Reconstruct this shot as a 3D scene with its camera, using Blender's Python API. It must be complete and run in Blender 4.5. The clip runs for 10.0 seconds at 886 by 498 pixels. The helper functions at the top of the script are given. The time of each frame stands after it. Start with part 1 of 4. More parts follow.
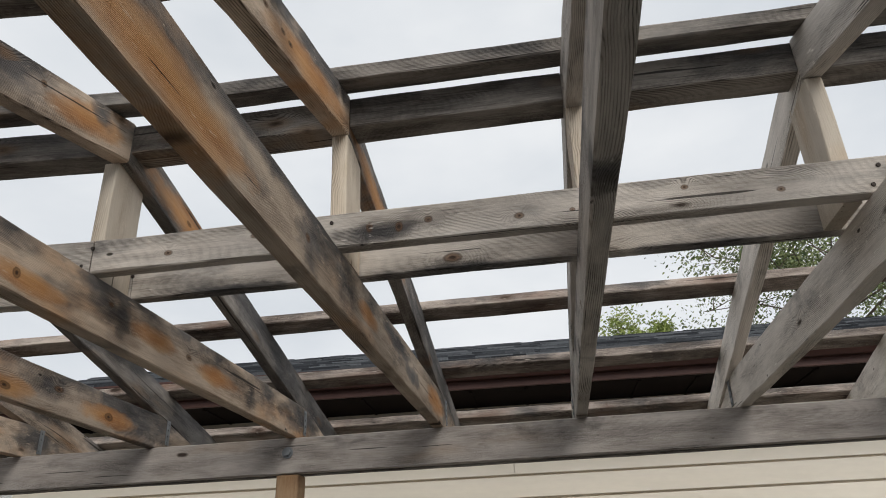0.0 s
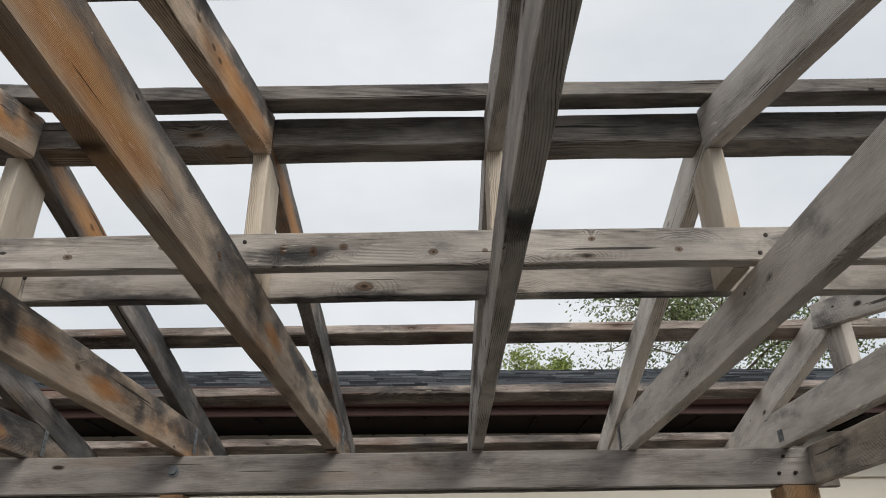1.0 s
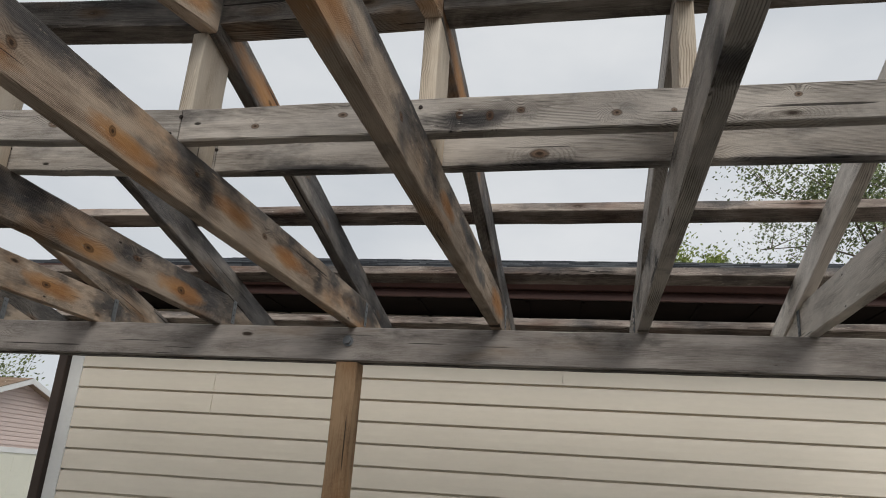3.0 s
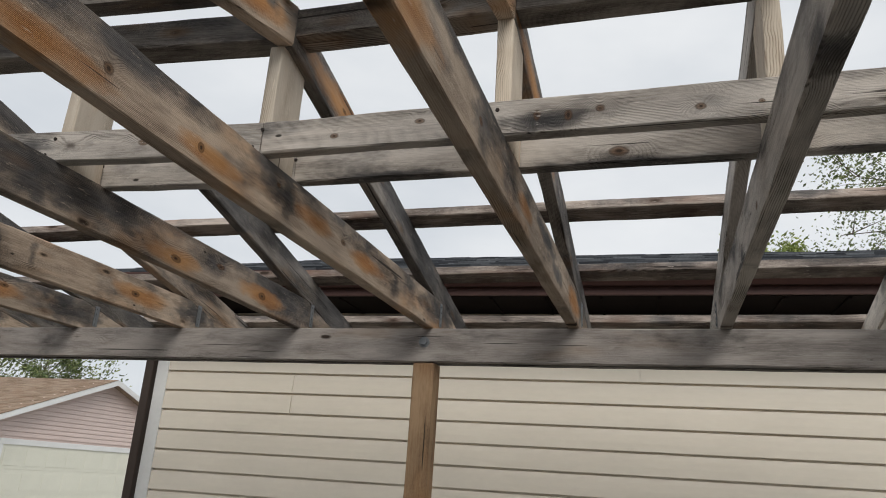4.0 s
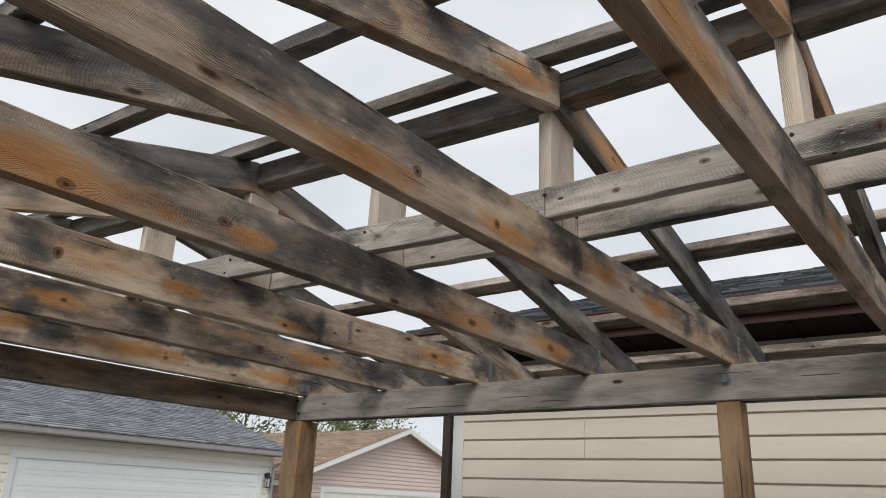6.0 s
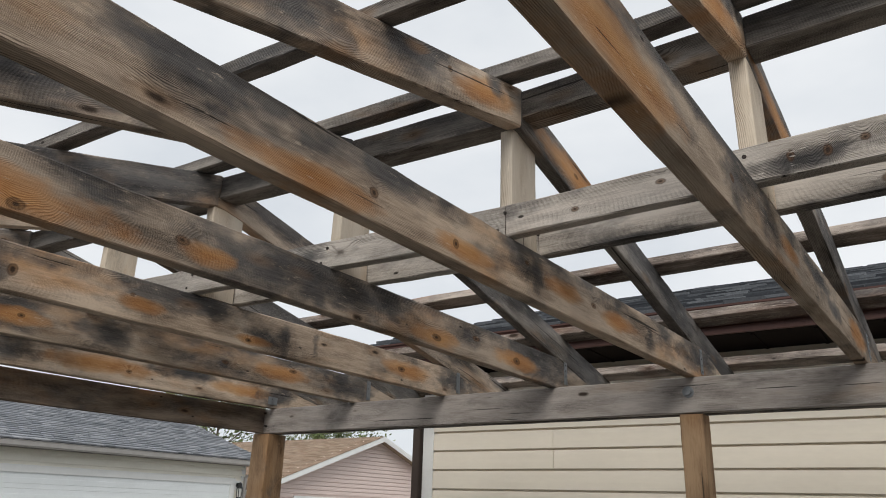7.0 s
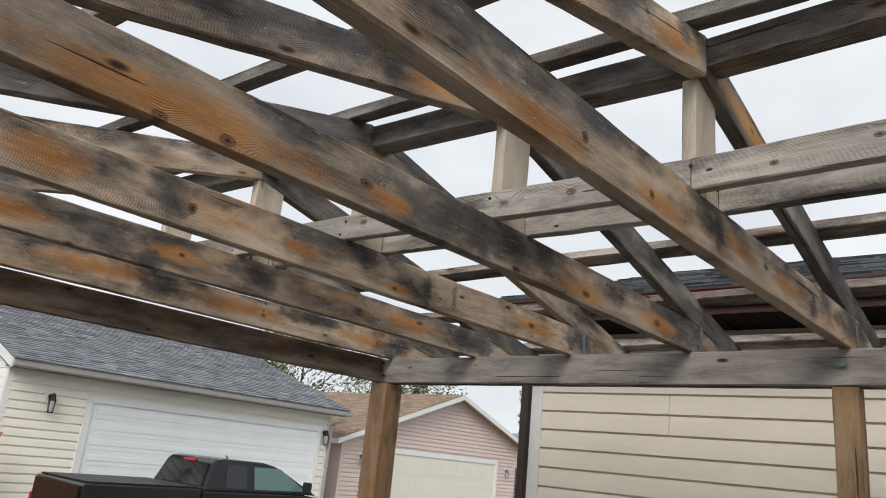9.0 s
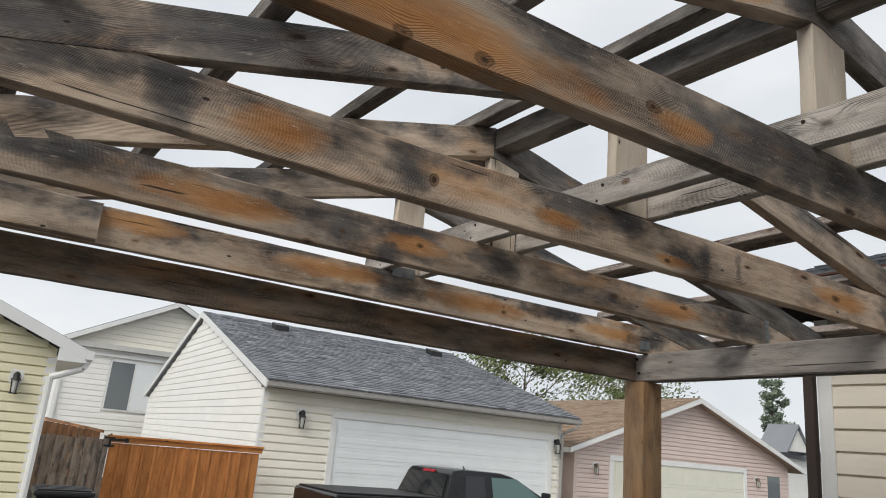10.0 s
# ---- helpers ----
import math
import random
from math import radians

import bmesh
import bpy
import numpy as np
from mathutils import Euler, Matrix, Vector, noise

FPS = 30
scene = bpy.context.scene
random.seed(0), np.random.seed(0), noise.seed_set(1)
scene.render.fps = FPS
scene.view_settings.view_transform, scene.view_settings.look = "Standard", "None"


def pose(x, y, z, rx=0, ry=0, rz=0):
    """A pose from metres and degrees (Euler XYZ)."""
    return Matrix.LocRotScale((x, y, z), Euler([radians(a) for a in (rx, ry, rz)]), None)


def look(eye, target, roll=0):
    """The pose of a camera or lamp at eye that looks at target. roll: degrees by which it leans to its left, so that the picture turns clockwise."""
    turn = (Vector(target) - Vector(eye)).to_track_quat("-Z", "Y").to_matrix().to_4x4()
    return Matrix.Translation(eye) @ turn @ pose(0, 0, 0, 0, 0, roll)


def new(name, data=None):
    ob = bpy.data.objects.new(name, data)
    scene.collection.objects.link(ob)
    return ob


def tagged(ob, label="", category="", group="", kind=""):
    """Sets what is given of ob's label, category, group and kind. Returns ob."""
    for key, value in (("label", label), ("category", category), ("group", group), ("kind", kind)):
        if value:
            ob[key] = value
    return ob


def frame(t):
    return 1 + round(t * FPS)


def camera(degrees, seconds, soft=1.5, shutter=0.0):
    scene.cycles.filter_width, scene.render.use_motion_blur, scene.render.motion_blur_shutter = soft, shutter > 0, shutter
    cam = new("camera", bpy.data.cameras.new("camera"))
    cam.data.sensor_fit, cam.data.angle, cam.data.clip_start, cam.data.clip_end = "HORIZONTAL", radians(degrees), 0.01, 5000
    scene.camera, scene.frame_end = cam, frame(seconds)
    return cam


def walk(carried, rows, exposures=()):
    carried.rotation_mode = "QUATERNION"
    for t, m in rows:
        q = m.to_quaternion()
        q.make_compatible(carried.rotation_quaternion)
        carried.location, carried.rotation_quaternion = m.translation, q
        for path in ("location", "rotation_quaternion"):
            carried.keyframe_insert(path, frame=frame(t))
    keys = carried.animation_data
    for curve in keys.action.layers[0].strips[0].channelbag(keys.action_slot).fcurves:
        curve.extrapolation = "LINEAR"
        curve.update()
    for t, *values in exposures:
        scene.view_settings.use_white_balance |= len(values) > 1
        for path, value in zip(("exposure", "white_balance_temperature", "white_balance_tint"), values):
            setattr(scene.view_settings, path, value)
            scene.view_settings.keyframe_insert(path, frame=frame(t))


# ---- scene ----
cam = camera(63.0, 10.0, soft=1.0)
PATH = [
    (0, (1.086, -2.909, 1.607), (0.839, -1.114, 2.454), -2.4),
    (0.5, (1.109, -2.91, 1.61), (1.102, -1.094, 2.447), -2.0),
    (1, (1.084, -2.939, 1.616), (1.084, -1.153, 2.516), -0.8),
    (1.2, (1.071, -2.938, 1.58), (1.018, -1.175, 2.523), -0.2),
    (1.5, (1.032, -2.928, 1.597), (0.902, -1.195, 2.587), 1.0),
    (2, (1.033, -2.948, 1.631), (0.808, -1.272, 2.699), 2.1),
    (2.5, (1.039, -2.945, 1.636), (0.761, -1.184, 2.543), 3.1),
    (3, (1.001, -2.877, 1.564), (0.606, -1.02, 2.193), 3.8),
    (4.5, (0.958, -2.899, 1.591), (0.295, -1.115, 2.204), 3.1),
    (5, (0.948, -2.911, 1.603), (0.133, -1.198, 2.237), 2.9),
    (5.5, (0.913, -2.952, 1.609), (-0.118, -1.364, 2.253), 3.0),
    (5.7, (0.894, -2.965, 1.611), (-0.23, -1.443, 2.258), 3.1),
    (6.8, (0.901, -2.995, 1.643), (-0.297, -1.541, 2.315), 2.2),
    (7, (0.931, -2.966, 1.647), (-0.182, -1.45, 2.328), 1.9),
    (7.5, (0.98, -2.928, 1.642), (0.113, -1.264, 2.337), 2.0),
    (8, (0.969, -2.919, 1.63), (0.177, -1.203, 2.283), 3.3),
    (8.5, (0.849, -3.015, 1.606), (-0.172, -1.404, 2.206), 5.5),
    (9, (0.707, -3.093, 1.609), (-0.59, -1.681, 2.177), 5.9),
    (9.5, (0.496, -3.016, 1.564), (-1.011, -1.818, 2.107), 5.6),
    (10, (0.299, -2.949, 1.59), (-1.361, -1.972, 2.129), 5.1),
]
walk(cam, [(t, look(eye, target, roll)) for t, eye, target, roll in PATH], exposures=((0.0, 0.00), (1.2, 0.00), (2.0, -0.10), (2.5, -0.18), (3.2, -0.22), (4.5, 0.05), (8.0, 0.06), (9.0, 0.14), (10.0, 0.06)))

# ---- world and light: a bright overcast sky ----
world = bpy.data.worlds.new("sky")
scene.world = world
world.use_nodes = True
wt = world.node_tree
for n in list(wt.nodes):
    wt.nodes.remove(n)
w_out = wt.nodes.new("ShaderNodeOutputWorld")
w_bg = wt.nodes.new("ShaderNodeBackground")
w_sky = wt.nodes.new("ShaderNodeTexSky")
w_sky.sky_type = "NISHITA"
w_sky.sun_disc = False
w_sky.sun_elevation = radians(50)
w_sky.sun_rotation = radians(200)
w_tc = wt.nodes.new("ShaderNodeTexCoord")
w_map = wt.nodes.new("ShaderNodeMapping")
w_map.inputs["Scale"].default_value = (1.0, 1.0, 2.2)
w_noise = wt.nodes.new("ShaderNodeTexNoise")
w_noise.inputs["Scale"].default_value = 2.3
w_noise.inputs["Detail"].default_value = 5.0
w_noise.inputs["Roughness"].default_value = 0.5
w_ramp = wt.nodes.new("ShaderNodeValToRGB")
w_ramp.color_ramp.elements[0].position, w_ramp.color_ramp.elements[1].position = 0.36, 0.64
w_ramp.color_ramp.elements[0].color = (6.9, 7.3, 7.75, 1)
w_ramp.color_ramp.elements[1].color = (8.7, 8.9, 9.1, 1)
w_mix = wt.nodes.new("ShaderNodeMix")
w_mix.data_type = "RGBA"
w_mix.inputs[0].default_value = 0.95
wt.links.new(w_tc.outputs["Generated"], w_map.inputs["Vector"])
wt.links.new(w_map.outputs["Vector"], w_noise.inputs["Vector"])
wt.links.new(w_noise.outputs["Fac"], w_ramp.inputs["Fac"])
wt.links.new(w_sky.outputs["Color"], w_mix.inputs[6])
wt.links.new(w_ramp.outputs["Color"], w_mix.inputs[7])
wt.links.new(w_mix.outputs[2], w_bg.inputs["Color"])
w_bg.inputs["Strength"].default_value = 0.1
wt.links.new(w_bg.outputs["Background"], w_out.inputs["Surface"])

sun_data = bpy.data.lights.new("sun", "SUN")
sun_data.energy = 1.9
sun_data.angle = radians(35)
sun_data.color = (1.0, 0.96, 0.9)
sun = new("sun", sun_data)
sun.matrix_world = look((0, 0, 20), (-12.0, 24.0, 0))


# ---- materials ----
def nodes_of(name):
    m = bpy.data.materials.new(name)
    m.use_nodes = True
    t = m.node_tree
    return m, t, t.nodes["Principled BSDF"]


def mapping(t, scale, source="Object", shift=True):
    """Texture coordinates, shifted by each object's own random number."""
    tc = t.nodes.new("ShaderNodeTexCoord")
    mp = t.nodes.new("ShaderNodeMapping")
    mp.inputs["Scale"].default_value = scale
    t.links.new(tc.outputs[source], mp.inputs["Vector"])
    if not shift:
        return mp.outputs["Vector"]
    info = t.nodes.new("ShaderNodeObjectInfo")
    mul = t.nodes.new("ShaderNodeVectorMath")
    mul.operation = "MULTIPLY"
    t.links.new(info.outputs["Random"], mul.inputs[0])
    mul.inputs[1].default_value = (37.0, 11.0, 23.0)
    add = t.nodes.new("ShaderNodeVectorMath")
    t.links.new(mp.outputs["Vector"], add.inputs[0])
    t.links.new(mul.outputs["Vector"], add.inputs[1])
    return add.outputs["Vector"]


def noise_tex(t, vec, scale, detail=4.0, rough=0.55):
    n = t.nodes.new("ShaderNodeTexNoise")
    n.inputs["Scale"].default_value = scale
    n.inputs["Detail"].default_value = detail
    n.inputs["Roughness"].default_value = rough
    t.links.new(vec, n.inputs["Vector"])
    return n.outputs["Fac"]


def ramp(t, fac, stops):
    r = t.nodes.new("ShaderNodeValToRGB")
    e = r.color_ramp.elements
    while len(e) < len(stops):
        e.new(0.5)
    for el, (p, c) in zip(e, stops):
        el.position = p
        el.color = (*c, 1) if len(c) == 3 else c
    t.links.new(fac, r.inputs["Fac"])
    return r.outputs["Color"]


def blend(t, fac, a, b, mode="MIX"):
    m = t.nodes.new("ShaderNodeMix")
    m.data_type = "RGBA"
    m.blend_type = mode
    for socket, v in ((m.inputs[0], fac), (m.inputs[6], a), (m.inputs[7], b)):
        if isinstance(v, (int, float)):
            socket.default_value = v
        elif isinstance(v, tuple):
            socket.default_value = (*v, 1)
        else:
            t.links.new(v, socket)
    return m.outputs[2]


def maths(t, op, a, b=0.0, c=0.0):
    m = t.nodes.new("ShaderNodeMath")
    m.operation = op
    for s, v in zip(m.inputs, (a, b, c)):
        if isinstance(v, (int, float)):
            s.default_value = v
        else:
            t.links.new(v, s)
    return m.outputs[0]


def bump(t, bsdf, height, strength=0.3, distance=0.004):
    b = t.nodes.new("ShaderNodeBump")
    b.inputs["Strength"].default_value = strength
    b.inputs["Distance"].default_value = distance
    t.links.new(height, b.inputs["Height"])
    t.links.new(b.outputs["Normal"], bsdf.inputs["Normal"])


def scaled(t, v, scale, shift=(0, 0, 0)):
    mp = t.nodes.new("ShaderNodeMapping")
    mp.inputs["Scale"].default_value = scale
    mp.inputs["Location"].default_value = shift
    t.links.new(v, mp.inputs["Vector"])
    return mp.outputs["Vector"]


def wood(name, pale, base, dark, warm, warm_at=0.55, dark_at=0.5, rough=0.82, flecks=0.45, edge=2.2, halo_at=0.75, soot_at=1.0, spots=()):
    """Weathered softwood along local X: growth rings, knots, warm unbleached patches, dark mildew.
    spots: marks of this one board, (kind, along, up, half length, half height), kind o = tannin stain, m = mildew cloud, k = knot."""
    m, t, bsdf = nodes_of(name)
    v = mapping(t, (1, 1, 1))
    raw = t.nodes.new("ShaderNodeTexCoord").outputs["Object"]
    wob = noise_tex(t, scaled(t, v, (9, 9, 16)), 1.0, 4.0, 0.6)

    def mark(along, up, ra, ru, rag):
        """Distance from a mark's middle, 1 at its rim, frayed by noise."""
        d = t.nodes.new("ShaderNodeVectorMath")
        d.operation = "LENGTH"
        t.links.new(scaled(t, raw, (1 / ra, 0, 1 / ru), (-along / ra, 0, -up / ru)), d.inputs[0])
        return maths(t, "ADD", d.outputs["Value"], maths(t, "MULTIPLY", maths(t, "SUBTRACT", wob, 0.5), rag))
    own_knots = [mark(al, up, ra, ru, 1.5) for kind, al, up, ra, ru in spots if kind == "k"]
    # knots: sparse cells stretched along the board
    vor = t.nodes.new("ShaderNodeTexVoronoi")
    vor.inputs["Scale"].default_value = 1.0
    t.links.new(scaled(t, v, (4.6, 0.8, 13.0)), vor.inputs["Vector"])
    vs = t.nodes.new("ShaderNodeSeparateColor")
    t.links.new(vor.outputs["Color"], vs.inputs[0])
    # only some cells hold a knot
    kd = maths(t, "ADD", maths(t, "ADD", vor.outputs["Distance"], maths(t, "MULTIPLY", maths(t, "SUBTRACT", wob, 0.5), 0.22)), maths(t, "MULTIPLY", maths(t, "GREATER_THAN", vs.outputs[0], 0.6), 1.0))
    near = maths(t, "SMOOTH_MIN", maths(t, "MULTIPLY", kd, 2.2), 1.0, 0.2)
    for k in own_knots:
        near = maths(t, "SMOOTH_MIN", near, maths(t, "MULTIPLY", k, 0.3), 0.2)
    swell = maths(t, "MULTIPLY", maths(t, "SUBTRACT", 1.0, near), 0.022)
    # rings: bands across the board, bent round the knots and by slow noise
    slow = noise_tex(t, scaled(t, v, (0.7, 4.5, 4.5)), 1.0, 1.5, 0.45)
    sep = t.nodes.new("ShaderNodeSeparateXYZ")
    t.links.new(v, sep.inputs["Vector"])
    phase = maths(t, "ADD", maths(t, "ADD", sep.outputs["Z"], maths(t, "MULTIPLY", sep.outputs["Y"], 0.7)),
                  maths(t, "ADD", maths(t, "MULTIPLY", slow, 0.115), swell))
    rings = maths(t, "MULTIPLY_ADD", maths(t, "SINE", maths(t, "MULTIPLY", phase, 2100.0)), 0.5, 0.5)
    late = maths(t, "POWER", rings, 2.2)
    fade = noise_tex(t, scaled(t, v, (2.5, 20, 20)), 1.0, 2.0, 0.5)
    late = maths(t, "MULTIPLY", late, ramp(t, fade, [(0.38, (0.15, 0.15, 0.15)), (0.62, (1, 1, 1))]))
    fibre = noise_tex(t, scaled(t, v, (12.0, 300.0, 300.0)), 1.0, 5.0, 0.8)
    tone = noise_tex(t, scaled(t, v, (3.0, 9.0, 13.0)), 1.0, 6.0, 0.62)
    grain = maths(t, "ADD", maths(t, "MULTIPLY", maths(t, "SUBTRACT", 0.5, late), 0.22),
                  maths(t, "ADD", maths(t, "MULTIPLY", fibre, 0.46), maths(t, "MULTIPLY", tone, 0.74)))
    col = ramp(t, grain, [(0.425, dark), (0.59, base), (0.78, pale)])
    # warm patches
    patch = noise_tex(t, scaled(t, v, (2.2, 5.0, 8.0)), 1.0, 3.0, 0.5)
    pf = ramp(t, patch, [(warm_at - 0.08, (0, 0, 0)), (warm_at + 0.16, (0.85, 0.85, 0.85))])
    warmc = ramp(t, grain, [(0.34, tuple(0.42 * c for c in warm)), (0.57, warm), (0.85, tuple(min(1, 1.4 * c) for c in warm))])
    col = blend(t, pf, col, warmc)
    own = t.nodes.new("ShaderNodeObjectInfo")
    col = blend(t, 1.0, col, ramp(t, own.outputs["Random"], [(0.0, (0.82, 0.82, 0.83)), (1.0, (1.12, 1.10, 1.09))]), "MULTIPLY")
    # mildew: soft clouds, thickest along the upper edge
    mil = noise_tex(t, scaled(t, v, (3.6, 5.0, 7.0), (5.0, 3.0, 1.0)), 1.0, 6.0, 0.6)
    rsep = t.nodes.new("ShaderNodeSeparateXYZ")
    t.links.new(raw, rsep.inputs["Vector"])
    mil = maths(t, "ADD", mil, maths(t, "MULTIPLY", rsep.outputs["Z"], edge))
    df = ramp(t, mil, [(dark_at - 0.05, (0, 0, 0)), (dark_at + 0.03, (0.42, 0.42, 0.42)), (dark_at + 0.12, (0.92, 0.92, 0.92))])
    soot = ramp(t, grain, [(0.36, tuple(soot_at * c for c in (0.014, 0.0135, 0.014))), (0.58, tuple(soot_at * c for c in (0.055, 0.053, 0.054))),
                           (0.8, tuple(soot_at * c for c in (0.15, 0.143, 0.14)))])
    col = blend(t, df, col, soot)
    # this board's own marks
    stain = ramp(t, grain, [(0.34, (0.17, 0.065, 0.022)), (0.57, (0.42, 0.185, 0.062)), (0.82, (0.60, 0.33, 0.14))])
    for kind, al, up, ra, ru in spots:
        if kind == "o":
            f = ramp(t, mark(al, up, ra, ru, 1.1), [(0.25, (0.95, 0.95, 0.95)), (0.7, (0.6, 0.6, 0.6)), (1.2, (0, 0, 0))])
            col = blend(t, f, col, stain)
        elif kind == "m":
            f = ramp(t, mark(al, up, ra, ru, 2.2), [(0.2, (0.95, 0.95, 0.95)), (0.65, (0.6, 0.6, 0.6)), (1.25, (0, 0, 0))])
            col = blend(t, f, col, soot)
    # knots and checks
    kf = ramp(t, kd, [(0.05, (0.95, 0.95, 0.95)), (0.085, (0.6, 0.6, 0.6)), (0.13, (0, 0, 0))])
    halo = ramp(t, kd, [(0.10, (0.75, 0.75, 0.75)), (0.18, (0.45, 0.45, 0.45)), (0.32, (0, 0, 0))])
    col = blend(t, maths(t, "MULTIPLY", halo, halo_at), col, tuple(0.75 * c for c in warm))
    col = blend(t, kf, col, (0.035, 0.022, 0.014))
    for k in own_knots:
        col = blend(t, ramp(t, k, [(0.5, (0.6, 0.6, 0.6)), (1.9, (0, 0, 0))]), col, ramp(t, grain, [(0.36, (0.07, 0.03, 0.014)), (0.7, (0.34, 0.17, 0.07))]))
        col = blend(t, ramp(t, k, [(0.15, (0.9, 0.9, 0.9)), (0.45, (0.35, 0.35, 0.35)), (0.75, (0.6, 0.6, 0.6)), (1.0, (0, 0, 0))]), col, (0.028, 0.018, 0.013))
    chk = noise_tex(t, scaled(t, v, (1.6, 75.0, 75.0)), 1.0, 2.0, 0.5)
    cf = ramp(t, chk, [(0.705, (0, 0, 0)), (0.72, (0.85, 0.85, 0.85))])
    col = blend(t, cf, col, (0.02, 0.017, 0.015))
    # nail holes and pale flecks of worn finish
    hol = t.nodes.new("ShaderNodeTexVoronoi")
    hol.inputs["Scale"].default_value = 1.0
    t.links.new(scaled(t, v, (9.0, 1.2, 20.0)), hol.inputs["Vector"])
    hs = t.nodes.new("ShaderNodeSeparateColor")
    t.links.new(hol.outputs["Color"], hs.inputs[0])
    hf = maths(t, "MULTIPLY", ramp(t, hol.outputs["Distance"], [(0.06, (0.9, 0.9, 0.9)), (0.10, (0, 0, 0))]), maths(t, "GREATER_THAN", hs.outputs[0], 0.78))
    col = blend(t, hf, col, (0.018, 0.014, 0.011))
    wf = noise_tex(t, scaled(t, v, (16.0, 90.0, 90.0)), 1.0, 4.0, 0.75)
    wm = maths(t, "MULTIPLY", ramp(t, wf, [(0.63, (0, 0, 0)), (0.68, (1, 1, 1))]), flecks)
    col = blend(t, wm, col, tuple(min(0.85, 1.15 * c) for c in pale))
    t.links.new(col, bsdf.inputs["Base Color"])
    bsdf.inputs["Roughness"].default_value = rough
    bsdf.inputs["Specular IOR Level"].default_value = 0.25
    relief = maths(t, "SUBTRACT", maths(t, "MULTIPLY", fibre, 0.45), maths(t, "MULTIPLY", late, 0.35))
    relief = maths(t, "ADD", relief, maths(t, "MULTIPLY", tone, 0.5))
    bump(t, bsdf, maths(t, "SUBTRACT", relief, maths(t, "ADD", cf, hf)), 0.6, 0.003)
    return m


def plain(name, colour, rough=0.5, metal=0.0, spread=0.12, scale=6.0, bump_at=0.0, stretch=(1, 1, 1), spec=0.4):
    """Paint, vinyl, metal: a colour that drifts a little at two scales."""
    m, t, bsdf = nodes_of(name)
    v = mapping(t, stretch)
    a = noise_tex(t, v, scale, 4.0, 0.6)
    b = noise_tex(t, v, scale * 14, 3.0, 0.6)
    f = maths(t, "ADD", maths(t, "MULTIPLY", a, 0.65), maths(t, "MULTIPLY", b, 0.35))
    lo, hi = tuple(c * (1 - spread) for c in colour), tuple(min(1, c * (1 + spread)) for c in colour)
    t.links.new(ramp(t, f, [(0.32, lo), (0.68, hi)]), bsdf.inputs["Base Color"])
    bsdf.inputs["Roughness"].default_value = rough
    bsdf.inputs["Metallic"].default_value = metal
    bsdf.inputs["Specular IOR Level"].default_value = spec
    if bump_at:
        bump(t, bsdf, b, bump_at, 0.003)
    return m


def shingle_material(name, colours):
    """Asphalt shingles: each tab its own shade, with mineral grains."""
    m, t, bsdf = nodes_of(name)
    geo = t.nodes.new("ShaderNodeNewGeometry")
    v = mapping(t, (1, 1, 1), shift=False)
    base = ramp(t, geo.outputs["Random Per Island"], [(i / (len(colours) - 1), c) for i, c in enumerate(colours)])
    g = noise_tex(t, v, 90.0, 4.0, 0.75)
    s = noise_tex(t, v, 0.7, 4.0, 0.6)
    col = blend(t, 0.75, base, ramp(t, g, [(0.3, (0.35, 0.35, 0.35)), (0.7, (1.0, 1.0, 1.0))]), "MULTIPLY")
    col = blend(t, 0.35, col, ramp(t, s, [(0.3, (0.6, 0.6, 0.6)), (0.7, (1.0, 1.0, 1.0))]), "MULTIPLY")
    t.links.new(col, bsdf.inputs["Base Color"])
    bsdf.inputs["Roughness"].default_value = 0.9
    bump(t, bsdf, g, 0.5, 0.004)
    return m


def leaf_material(name, low, high):
    m, t, bsdf = nodes_of(name)
    geo = t.nodes.new("ShaderNodeNewGeometry")
    t.links.new(ramp(t, geo.outputs["Random Per Island"], [(0.0, low), (1.0, high)]), bsdf.inputs["Base Color"])
    bsdf.inputs["Roughness"].default_value = 0.6
    bsdf.inputs["Subsurface Weight"].default_value = 0.0
    return m


def glass_dark(name, tint=(0.02, 0.022, 0.025)):
    m, t, bsdf = nodes_of(name)
    bsdf.inputs["Base Color"].default_value = (*tint, 1)
    bsdf.inputs["Roughness"].default_value = 0.05
    bsdf.inputs["IOR"].default_value = 1.5
    return m


GREY_ARGS = ((0.62, 0.575, 0.52), (0.37, 0.337, 0.30), (0.06, 0.054, 0.049), (0.36, 0.28, 0.20), 0.74, 0.575)
TAN_ARGS = ((0.66, 0.54, 0.42), (0.385, 0.297, 0.222), (0.062, 0.047, 0.037), (0.48, 0.25, 0.10), 0.64, 0.525)
BROWN_ARGS = ((0.50, 0.41, 0.325), (0.265, 0.212, 0.165), (0.042, 0.035, 0.03), (0.42, 0.215, 0.085), 0.66, 0.52)
GREY = wood("wood_silver_grey", *GREY_ARGS, edge=0.7, halo_at=0.2)
SILVER = wood("wood_pale_silver", (0.76, 0.71, 0.645), (0.53, 0.488, 0.436), (0.15, 0.134, 0.119), (0.44, 0.36, 0.27), 0.76, 0.62, flecks=0.8, edge=0.7, halo_at=0.2)
BEAM = wood("wood_beam_grey", (0.55, 0.505, 0.465), (0.345, 0.312, 0.285), (0.09, 0.08, 0.073), (0.34, 0.25, 0.17), 0.72, 0.665, edge=0.6, halo_at=0.2)
BROWN = wood("wood_half_weathered", *BROWN_ARGS, halo_at=0.4)
TAN = wood("wood_tan", *TAN_ARGS, halo_at=0.4)
